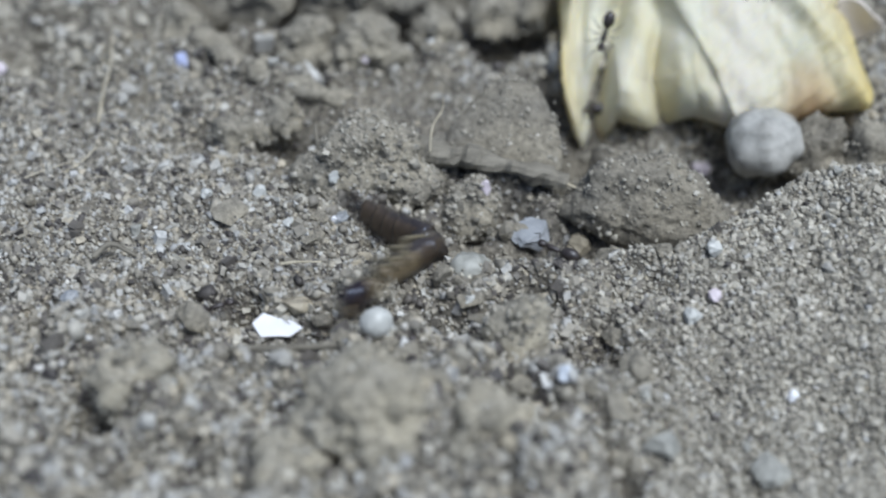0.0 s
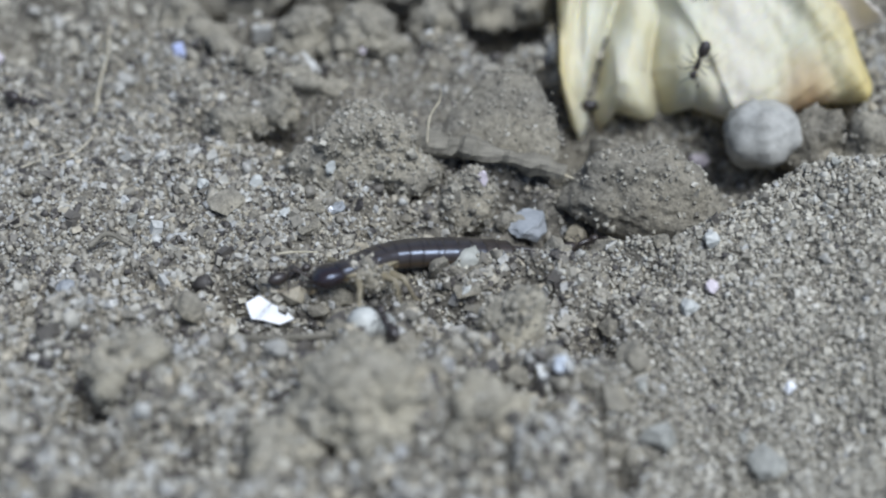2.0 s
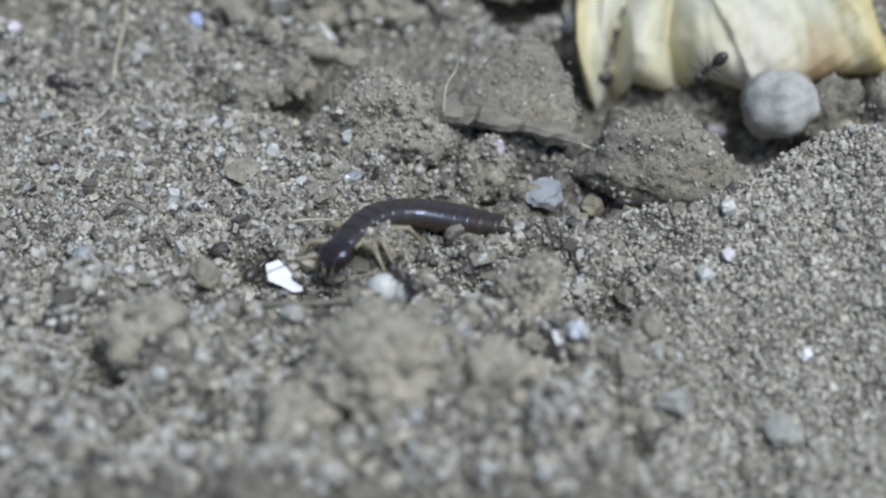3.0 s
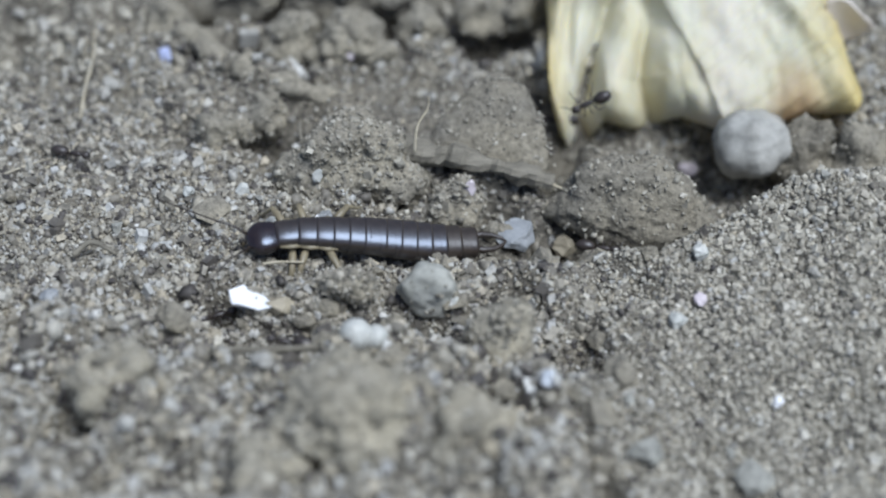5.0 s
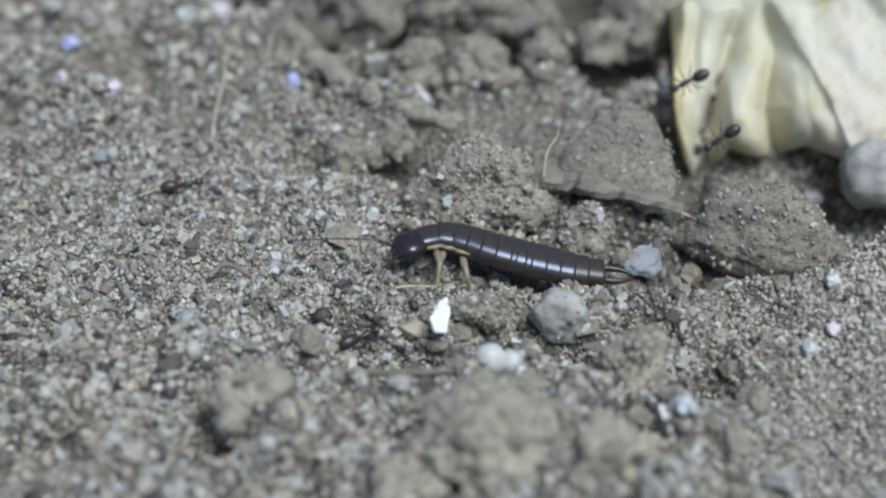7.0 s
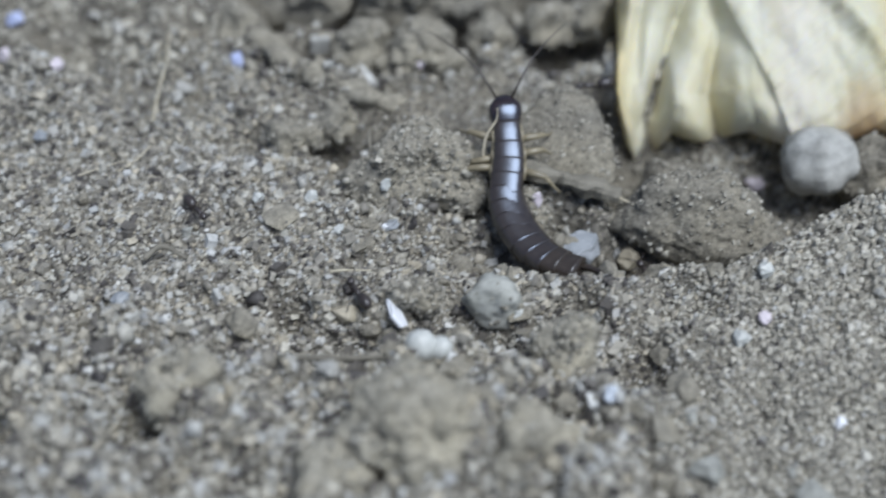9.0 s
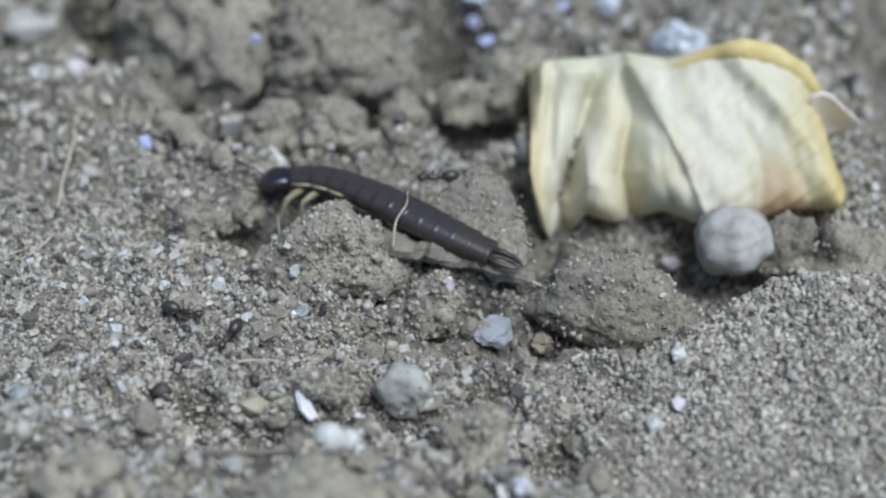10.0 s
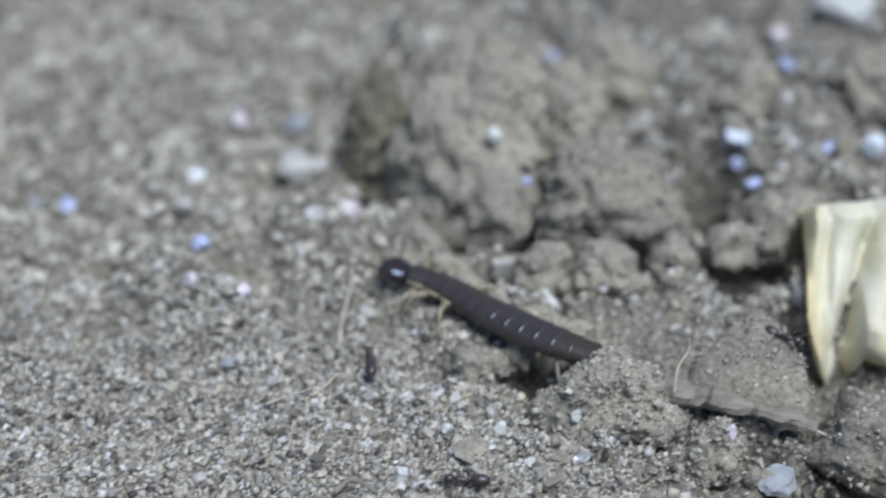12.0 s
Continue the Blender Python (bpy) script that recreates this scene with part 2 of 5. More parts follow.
def fbm(x, y, scale, octaves, seed, gain=0.5):
    out, amp = 0.0, 1.0
    for k in range(octaves):
        ca, sa = math.cos(k * 0.7), math.sin(k * 0.7)
        out = out + amp * value_noise((x * ca - y * sa) / scale + 31.7, (x * sa + y * ca) / scale + 17.3, seed + k)
        amp, scale = amp * gain, scale * 0.5
    return out


def bump_at(x, y, cx, cy, rx, ry, turn=0.0, power=1.0):
    c, s = math.cos(radians(turn)), math.sin(radians(turn))
    u, v = ((x - cx) * c + (y - cy) * s) / rx, (-(x - cx) * s + (y - cy) * c) / ry
    return np.exp(-(u * u + v * v) ** power)


# ---- ground ----
# hollows between the clods: x, y, radius, depth
HOLLOWS = [(-8.4, 8.8, 1, 1.6), (4.8, 10.1, 1.2, 2), (6.1, 8.2, 0.8, 1.5), (3.2, 4.1, 0.9, 1.4), (-1.9, 4.3, 0.8, 1.5), (1.9, 3.3, 0.7, 0.9), (8.7, -2.9, 1.3, 1), (-4.8, -6.2, 1.4, 0.9), (-9.5, -3.7, 0.9, 1.2), (3.6, -3.6, 0.9, 1.1), (2.7, -9.7, 1, 1.4), (-4.9, -13.7, 0.7, 1.6), (-15.2, -12.2, 1.2, 0.6), (-11.0, 15.2, 1.4, 1.8), (-10.1, 20.8, 1.3, 1.8), (-2.1, -13.6, 0.7, 1.2), (-0.8, -7.5, 0.9, 1), (-13.0, 8.2, 1, 0.9), (7.3, -14.5, 0.7, 1.2), (-19.9, 33.7, 0.7, 2.2), (-10.4, 32.2, 1.3, 1.6), (-7.5, 30.9, 0.9, 1.4), (4.7, 19.8, 1.4, 1.6), (-23.2, 15.0, 1.2, 1), (5.2, 13.6, 1.5, 1.6), (3.6, 17.6, 1.6, 1.3), (-1.9, 19.2, 1.4, 1.2), (-7.8, 19.6, 1.6, 1.2), (1.0, 27.3, 1.8, 2), (-9.0, 21.5, 0.9, 1.4), (2.3, 26.4, 1.6, 1.6), (-19.3, 34.3, 1, 2)]


def height(x, y):
    """The lie of the ground: sandy flats, the trench with its lip and ridge, and the broken soil behind."""
    x, y = np.asarray(x, float), np.asarray(y, float)
    z = 0.9 * fbm(x, y, 9, 3, 3)
    crest = np.interp(x, [2, 7.5, 10.7, 11.9, 14.7, 17, 21, 26], [-2.4, -1.9, -1.5, -0.6, 0.3, 1.7, 1.6, 1.4]) + 0.5 * fbm(x, y, 3.0, 2, 71)
    tall = np.interp(x, [1.5, 6, 10.6, 14, 19, 26, 40], [0.0, 0.25, 0.55, 1.5, 2.3, 2.2, 0.0])
    gap = y - crest
    # the ridge's near side runs down steeply to the camera, its far side drops into the hollow
    steep = np.clip((x - 5.0) / 7.0, 0, 1) ** 1.3 * np.clip((45 - x) / 15, 0, 1)
    fall = np.clip(-gap, 0, 13)
    near = np.exp(-(gap / 6.5) ** 2) * 1.2 * tall * (1 - steep) + steep * (1.2 * tall - 0.46 * fall * fall / (fall + 1.6))
    near = near * np.exp(-(np.maximum(0, -gap - 22) / 25) ** 2)
    z = z + np.where(gap > 0, 1.2 * tall * np.exp(-(gap / 0.9) ** 2) - 1.3 * steep * (1 - np.exp(-(gap / 1.1) ** 2)) * np.exp(-((gap - 1.8) / 3.0) ** 2), near)
    z = z - 2.3 * bump_at(x, y, 4.6, 1.6, 6.4, 2.3, 5) - 0.7 * bump_at(x, y, -1.5, 1.6, 3.0, 1.9)
    z = z - 1.9 * bump_at(x, y, -1.2, -4.6, 4.2, 1.3) - 0.9 * bump_at(x, y, -7.5, -5.2, 2.2, 0.9)
    z = z - 2.4 * bump_at(x, y, 6.4, -6.6, 2.3, 2.2) - 1.5 * bump_at(x, y, 1.0, -6.0, 1.3, 1.1) - 1.1 * bump_at(x, y, 4.2, -4.2, 1.6, 0.9)
    z = z - 3.6 * bump_at(x, y, 13.8, 9.8, 7.8, 3.0, 2) - 2.8 * bump_at(x, y, 18.0, 6.6, 5.5, 2.1, 2) - 2.0 * bump_at(x, y, 7.2, 8.6, 1.3, 2.2)
    z = z - 3.8 * bump_at(x, y, -6.8, 6.6, 1.2, 2.4, 18)
    z = z + 0.5 * bump_at(x, y, -3.7, 5.8, 2.8, 1.6) + 0.3 * bump_at(x, y, 10.0, 4.4, 2.9, 1.4) - 1.1 * bump_at(x, y, 6.4, 6.2, 1.6, 1.6) - 0.9 * bump_at(x, y, -0.6, 4.6, 0.9, 1.2)
    z = z + 2.4 * bump_at(x, y, -2.6, -12.3, 3.4, 2.2)
    z = z + 0.9 * bump_at(x, y, 3.2, -14.0, 3.0, 2.0) + 1.2 * bump_at(x, y, -14.0, -10.4, 1.6, 1.2) - 4.2 * bump_at(x, y, -15.3, -11.5, 1.4, 1.5)
    z = z + 1.2 * bump_at(x, y, -12.8, 15.9, 2.8, 1.0, -48) + 1.2 * bump_at(x, y, -9.0, 12.9, 2.8, 1.0, -40) + 0.9 * bump_at(x, y, -5.0, 11.2, 2.6, 1.0, -16)
    z = z - 4.0 * bump_at(x, y, -9.8, 19.6, 3.0, 1.2) - 4.4 * bump_at(x, y, 1.6, 24.5, 2.0, 2.6) - 2.0 * bump_at(x, y, 5.0, 18.6, 6.0, 1.6)
    z = z - 4.0 * bump_at(x, y, -17.8, 29.0, 0.9, 5.0, -6)
    z = z - 2.6 * bump_at(x, y, -8.0, 26.5, 12.0, 4.5, 0, 1.5) - 2.0 * bump_at(x, y, -16.3, 26.0, 1.3, 4.0, 0, 1.5)
    z = z - 2.0 * bump_at(x, y, 3.0, 12.2, 4.2, 1.7, -8) - 1.6 * bump_at(x, y, 7.6, 11.0, 1.5, 2.6) - 1.0 * bump_at(x, y, 7.0, 2.6, 2.6, 1.3)
    z = z - 1.6 * bump_at(x, y, 10.6, 8.3, 3.0, 1.7) - 1.2 * bump_at(x, y, 4.6, 0.6, 2.4, 1.0)
    for hx, hy, r, d in HOLLOWS:
        z = z - 1.5 * d * bump_at(x, y, hx, hy, r * 1.3, r, 0, 1.6)
    far = 1 / (1 + np.exp(np.clip(-(y - 12 - 0.25 * (x + 5)) / 1.6, -60, 60)))
    reach = np.exp(-np.maximum(0, np.hypot(x, y - 15) - 55) / 60)
    z = z + far * reach * (2.6 * fbm(x, y, 6.5, 4, 11, 0.55) + 2.0 * np.abs(fbm(x, y, 3.1, 3, 23)))
    crumbly = np.clip(np.maximum(1 / (1 + np.exp(np.clip((y + 5.5 + 0.12 * x) / 1.0, -60, 60))) * np.where(x > 8, 0.22, 1.0), 0.75 * bump_at(x, y, 3.0, 3.0, 9.0, 4.5)), 0, 1)
    z = z + reach * (1 - 0.25 * steep) * ((0.6 + 1.5 * crumbly) * fbm(x, y, 2.8, 3, 41) + (0.42 + 0.7 * crumbly) * fbm(x, y, 1.0, 3, 57))
    return z


def axis(lo, hi, step, far):
    core = list(np.arange(lo, hi + step / 2, step))
    left, right, d = [], [], step
    while core[0] - sum(left) > -far or core[-1] + sum(left) < far:
        d *= 1.35
        left.append(d)
    a = [lo - s for s in np.cumsum(left)][::-1]
    b = [core[-1] + s for s in np.cumsum(left)]
    return np.array(a + core + b)


GROUND_REACH = 60000


def ground():
    xs, ys = axis(-50, 30, 0.22, GROUND_REACH), axis(-20, 60, 0.22, GROUND_REACH)
    X, Y = np.meshgrid(xs, ys)
    Z = height(X, Y)
    v = np.stack([X.ravel(), Y.ravel(), Z.ravel()], 1) * MM
    nx, ny = len(xs), len(ys)
    i = (np.arange(ny - 1)[:, None] * nx + np.arange(nx - 1)[None, :]).ravel()
    ob = from_arrays("ground", v, np.stack([i, i + 1, i + nx + 1, i + nx], 1), SOIL)
    smooth(ob)
    return tagged(ob, "dry grey-brown sandy soil with a trench and a ridge", "soil", kind="structure")


CUBE = np.array([(x, y, z) for z in (-1, 1) for y in (-1, 1) for x in (-1, 1)], float)
CUBE_FACES = np.array([(0, 2, 3, 1), (4, 5, 7, 6), (0, 1, 5, 4), (2, 6, 7, 3), (0, 4, 6, 2), (1, 3, 7, 5)])


def rotations(rng, n):
    q = rng.normal(size=(n, 4))
    w, x, y, z = (q / np.linalg.norm(q, axis=1, keepdims=True)).T
    return np.stack([1 - 2 * (y * y + z * z), 2 * (x * y - z * w), 2 * (x * z + y * w), 2 * (x * y + z * w), 1 - 2 * (x * x + z * z),
                     2 * (y * z - x * w), 2 * (x * z - y * w), 2 * (y * z + x * w), 1 - 2 * (x * x + y * y)], 1).reshape(n, 3, 3)


def grain_cloud(rng, centres, sizes):
    """Vertices and faces of one angular grain at each centre."""
    n = len(centres)
    shape = CUBE[None] * rng.uniform(0.45, 0.95, (n, 8, 1)) * rng.uniform(0.45, 1.3, (n, 1, 3))
    v = np.einsum("nij,nkj->nki", rotations(rng, n), shape) * (sizes[:, None, None] * 0.5) + centres[:, None, :]
    return v.reshape(-1, 3), (CUBE_FACES[None] + (np.arange(n) * 8)[:, None, None]).reshape(-1, 4)


def sand():
    rng = np.random.default_rng(7)
    n = 120000
    x, y = rng.uniform(-40, 25, n), rng.uniform(-18, 16, n)
    keep = rng.uniform(size=n) < 1 - 0.55 / (1 + np.exp(-(y - np.interp(x, [-40, -25, -12, 0, 20], [20, 17, 10, 9, 13])) / 1.5))
    # fewer loose grains are kept in and behind the trench, so darker soil shows
    bare = np.maximum(bump_at(x, y, 11.0, 6.0, 8.0, 4.0, 0, 2.0), np.maximum(bump_at(x, y, 0.0, 10.5, 11.0, 3.4, 0, 2.0), np.maximum(bump_at(x, y, -7.5, 8.0, 2.6, 3.5, 0, 2.0), bump_at(x, y, 5.5, 2.0, 5.0, 2.3, 0, 2.0))))
    keep &= rng.uniform(size=n) > 0.9 * bare * np.where(y > np.interp(x, [2, 7, 10.6, 13.9, 18.8, 26], [-0.8, -1.2, -0.8, 0.5, 2.3, 1.9]), 1.0, 0.0)
    keep &= (x > -22 - 0.9 * (y + 18))
    x, y = x[keep], y[keep]
    s = np.clip(rng.lognormal(math.log(0.2), 0.48, len(x)), 0.08, 0.6) * (1 - 0.3 * np.clip((x - 6) / 4, 0, 1) * (y < 3)) * (1 + 0.35 * np.clip((-2 - y) / 4, 0, 1) * (x < 6))
    m = 30000
    xf, yf = rng.uniform(-54, 26, m), rng.uniform(14, 60, m)
    sf = np.clip(rng.lognormal(math.log(0.34), 0.5, m), 0.18, 1.3)
    thin = rng.uniform(size=m) > 0.7 * bump_at(xf, yf, -12.0, 18.0, 9.0, 4.5, 0, 2.0)
    xf, yf, sf = xf[thin], yf[thin], sf[thin]
    flat = xf < -16 + 4 * rng.uniform(-1, 1, len(xf))
    v, f = grain_cloud(rng, np.stack([xf[flat], yf[flat], height(xf[flat], yf[flat]) + sf[flat] * 0.1], 1), sf[flat])
    tagged(half_worn(from_arrays("flat_sand", v * MM, f, RIDGE_GRAIN)), "pale coarse sand on the far flat", "sand", kind="stuff")
    x, y, s = np.concatenate([x, xf[~flat]]), np.concatenate([y, yf[~flat]]), np.concatenate([s, sf[~flat]])
    z = height(x, y) + s * rng.uniform(-0.15, 0.3, len(s))
    v, f = grain_cloud(rng, np.stack([x, y, z], 1), s)
    tagged(half_worn(from_arrays("sand_grains", v * MM, f, GRAIN)), "loose angular sand grains in tan, grey and black", "sand", kind="stuff")
    # the ridge is heaped up of finer, paler sand
    n = 64000
    x, y = rng.uniform(5.5, 27, n), rng.uniform(-18, 3.5, n)
    keep = (rng.uniform(size=n) < 0.85 * np.clip((x - 5.5) / 9, 0, 1)) & (y < np.interp(x, [2, 7.5, 10.7, 11.9, 14.7, 17, 21, 26], [-1.7, -1.2, -0.8, 0.1, 1.0, 2.4, 2.3, 2.0]))
    x, y = x[keep], y[keep]
    s = np.clip(rng.lognormal(math.log(0.135), 0.5, len(x)), 0.06, 0.45)
    v, f = grain_cloud(rng, np.stack([x, y, height(x, y) + s * rng.uniform(0.0, 0.5, len(s))], 1), s)
    tagged(half_worn(from_arrays("ridge_sand", v * MM, f, RIDGE_GRAIN)), "fine pale tan sand heaped into a ridge", "sand", kind="stuff")


ground()
sand()


# ---- clods and stones ----
def lump_mesh(seed, radii, detail, rough, facet=0.0, flare=0.0):
    """A weathered lump about the origin: an uneven ball, broken faces, and grains that stick to it."""
    rng = np.random.default_rng(seed)
    bm = bmesh.new()
    bmesh.ops.create_icosphere(bm, subdivisions=detail, radius=1.0)
    planes = [(Vector(rng.normal(size=3)).normalized(), rng.uniform(0.62, 0.86)) for _ in range(9)]
    off = Vector(rng.uniform(-50, 50, 3))
    for v in bm.verts:
        p = v.co.copy()
        for nrm, d in planes:
            over = p.dot(nrm) - d
            if facet and over > 0:
                p -= nrm * over * facet
        wide = 1 + flare * max(0.0, 0.15 - p.z)
        q = Vector((p.x * radii[0] * wide, p.y * radii[1] * wide, p.z * radii[2]))
        k = noise.fractal(q * 0.28 + off, 0.9, 2.0, 3) * 0.9 + noise.fractal(q * 0.8 + off, 0.8, 2.0, 3) * 0.7 + abs(noise.noise(q * 1.7 + off)) * 0.55 + noise.noise(q * 4.2 + off) * 0.2
        v.co = q + v.co * k * rough
    bm.verts.ensure_lookup_table()
    ball = np.array([v.co for v in bm.verts])
    faces = np.array([[v.index for v in f.verts] for f in bm.faces])
    bm.free()
    faces = np.concatenate([faces, faces[:, 2:3]], 1)
    return ball, faces, rng


def lump(name, at, radii, seed, mat, detail=3, rough=0.5, facet=0.5, turn=(0, 0, 0), grains=0, sink=0.35, flare=0.0):
    """A clod or pebble that lies on the ground at (x, y), or at (x, y, z)."""
    ball, faces, rng = lump_mesh(seed, radii, detail, rough, facet, flare)
    me = bpy.data.meshes.new(name)
    tris = [f[:3] for f in faces.tolist()]
    me.from_pydata((ball * MM).tolist(), [], tris)
    me.materials.append(mat)
    me.polygons.foreach_set("use_smooth", [True] * len(tris))
    ob = new(name, me)
    if grains:
        pick = rng.integers(0, len(ball), grains)
        s = np.clip(rng.lognormal(math.log(0.19), 0.4, grains), 0.09, 0.5)
        gv, gf = grain_cloud(rng, ball[pick] * 0.985 + rng.normal(0, 0.04, (grains, 3)), s)
        crust = half_worn(from_arrays("sand_crust", gv * MM, gf, DUSTY))
        crust.parent = ob
        tagged(crust, "loose sand grains stuck to the clod", kind="stuff")
    x, y = at[:2]
    z = at[2] if len(at) > 2 else float(height(x, y)) + radii[2] * (1 - sink)
    ob.matrix_basis = pose(x * MM, y * MM, z * MM, *turn)
    return ob


def stone(name, at, radii, seed, mat, corners=15, turn=(0, 0, 0), sink=0.3):
    """A small angular stone: a broken convex block with worn edges."""
    rng = np.random.default_rng(seed)
    bm = bmesh.new()
    for _ in range(corners):
        d = Vector(rng.normal(size=3)).normalized() * rng.uniform(0.86, 1.1)
        bm.verts.new((d.x * radii[0], d.y * radii[1], d.z * radii[2]))
    hull = bmesh.ops.convex_hull(bm, input=bm.verts[:])
    loose = [v for v in bm.verts if not v.link_faces]
    for v in loose:
        bm.verts.remove(v)
    bmesh.ops.dissolve_limit(bm, angle_limit=radians(26), verts=bm.verts[:], edges=bm.edges[:])
    bmesh.ops.bevel(bm, geom=bm.edges[:], offset=min(radii) * 0.14, segments=2, profile=0.6, affect="EDGES", clamp_overlap=True)
    bmesh.ops.triangulate(bm, faces=bm.faces[:])
    bmesh.ops.subdivide_edges(bm, edges=bm.edges[:], cuts=1, use_grid_fill=True)
    off = Vector(rng.uniform(-50, 50, 3))
    for v in bm.verts:
        v.co += v.co.normalized() * min(radii) * (0.16 * noise.noise(v.co * 1.8 / min(radii) + off) + 0.05 * noise.noise(v.co * 6 / min(radii) + off))
        v.co *= MM
    bmesh.ops.recalc_face_normals(bm, faces=bm.faces)
    ob = part(name, bm, mat)
    ob.data.shade_flat()
    x, y = at[:2]
    z = at[2] if len(at) > 2 else float(height(x, y)) + radii[2] * (1 - sink)
    ob.matrix_basis = pose(x * MM, y * MM, z * MM, *turn)
    return ob


def clods():
    rows = [
        # x, y, radii, turn, grains, facet, rough, material, label
        ((-3.8, 6.0, 0.6), (3.1, 1.9, 2.4), 8, 2400, 0.3, 0.45, CLOD, "sandy crumbling soil clod behind the trench"),
        ((1.2, 4.0, -1.1), (1.35, 1.0, 1.7), 30, 700, 0.6, 0.35, CLOD, "small upright clod of packed sand"),
        ((10.1, 4.1, -0.5), (3.5, 1.9, 2.3), -8, 700, 0.35, 0.34, LOAM, "grey-brown soil clod between trench and ridge"),
        ((3.3, -6.5, 0.5), (1.15, 1.0, 1.5), 10, 400, 0.85, 0.4, PALE_CLOD, "small pale clod near the trench edge"),
        ((-13.4, -10.2, 1.0), (1.25, 1.05, 1.95), 15, 350, 0.4, 1.0, PALE_CLOD, "upright soil clod on the sandy flat"),
        ((-2.9, -12.2, 1.5), (2.7, 1.8, 1.7), 5, 900, 0.3, 0.7, PALE_CLOD, "wide rounded soil mound clod"),
        ((1.6, -13.2, 0.8), (1.6, 1.3, 1.3), 40, 400, 0.4, 0.9, PALE_CLOD, "crumbled clod beside the soil mound"),
        ((-6.2, -14.2, 0.4), (1.5, 1.2, 1.1), 70, 300, 0.4, 0.9, PALE_CLOD, "low crumbled clod in front of the mound"),
        ((-3.5, -3.3, 0.5), (1.25, 0.9, 0.95), 12, 500, 0.5, 0.4, CLOD, "brown grainy crumb at the trench edge"),
        ((19.7, 8.4, -1.2), (1.8, 1.5, 1.7), 0, 200, 0.4, 0.7, DARK_SOIL, "dark soil lump under the dried petal"),
        ((22.6, 8.4, -1.1), (2.0, 1.4, 1.6), 40, 200, 0.4, 0.7, CLOD, "grey soil lump beside the dried petal"),
        ((9.4, 8.6, -2.6), (1.4, 1.2, 1.2), 0, 160, 0.4, 0.6, DARK_SOIL, "dark clod under the petal's tip"),
        ((-4.3, 21.9, 1.9), (3.5, 2.5, 4.0), 12, 700, 0.95, 0.75, LOAM, "large angular grey-brown clod"),
        ((-11.9, 25.0, 3.0), (4.0, 2.7, 6.2), -14, 900, 0.9, 0.95, CLOD, "tall cracked clod of dry soil"),
        # these two slabs carry the crack's shade in their dark colour
        ((-18.2, 27.4, 1.7), (2.0, 2.0, 5.2), 5, 120, 0.8, 0.9, SHADED_SOIL, "narrow upright slab of soil coloured dark for a shaded crack"),
        ((-17.0, 28.4, -1.2), (0.7, 1.6, 4.4), -8, 100, 0.8, 0.6, SHADED_SOIL, "soil slab on the far side of a crack"),
        ((-7.5, 16.5, 0.9), (1.6, 1.0, 1.3), 30, 180, 0.7, 0.5, CLOD, "pale angular crumb by a dark hollow"),
        ((-4.5, 16.1, 0.5), (2.2, 1.1, 1.1), -15, 240, 0.5, 0.8, CLOD, "low grey crumb of soil"),
        ((-0.6, 17.8, 0.4), (1.3, 1.0, 1.0), 15, 160, 0.5, 0.6, CLOD, "small grey crumb of soil"),
        ((2.9, 19.5, 0.4), (1.5, 1.1, 1.3), 0, 160, 0.5, 0.5, CLOD, "rounded grey crumb of soil"),
        ((5.7, 20.6, 0.9), (1.9, 1.4, 2.0), 25, 220, 0.6, 0.5, CLOD, "blocky grey soil crumb behind the petal"),
        ((-14.4, 17.4, 1.3), (1.2, 1.0, 1.2), 0, 160, 0.4, 0.6, CLOD, "pale knob at the end of the soil edge"),
        ((-4.1, 36.8, 1.6), (2.4, 1.8, 2.2), 0, 160, 0.6, 0.7, CLOD, "far rounded clod of soil"),
        ((-11.9, 34.4, 3.0), (3.0, 2.2, 3.4), 20, 240, 0.5, 1.0, CLOD, "far dark clod of soil"),
        ((4.0, 34.0, 1.8), (2.2, 1.8, 2.0), 50, 160, 0.5, 0.8, CLOD, "far crumbled clod of soil"),
        ((12.0, 36.0, 1.8), (3.0, 2.2, 2.0), 10, 200, 0.5, 1.0, CLOD, "far wide clod behind the petal"),
        ((-22.9, 27.2, 0.5), (1.9, 1.2, 0.9), -20, 0, 1.0, 0.25, PALE, "pale angular stone half sunk in soil"),
        ((-6.8, 29.5, 2.6), (2.6, 2.0, 2.4), 30, 240, 0.6, 0.9, CLOD, "grey clod between two larger clods"),
        ((-10.4, 8.6, 0.2), (1.2, 0.9, 0.8), 20, 200, 0.5, 0.6, CLOD, "low soil crumb on the sandy flat"),
        ((-8.4, 10.4, 0.4), (1.3, 1.0, 1.1), 65, 200, 0.5, 0.7, CLOD, "soil crumb below the curved soil edge"),
    ]
    for k, (at, radii, turn, grains, facet, rough, mat, label) in enumerate(rows):
        big = max(radii) > 2.0
        ob = lump("soil_clod", at, radii, 100 + k, mat, 5 if big else 4, rough * 1.15, facet, (-27 if radii[2] > 3 else -8, 0, turn), grains, 0.55, 0.75 if big else 0.35)
        tagged(ob, label, "soil clod")


clods()


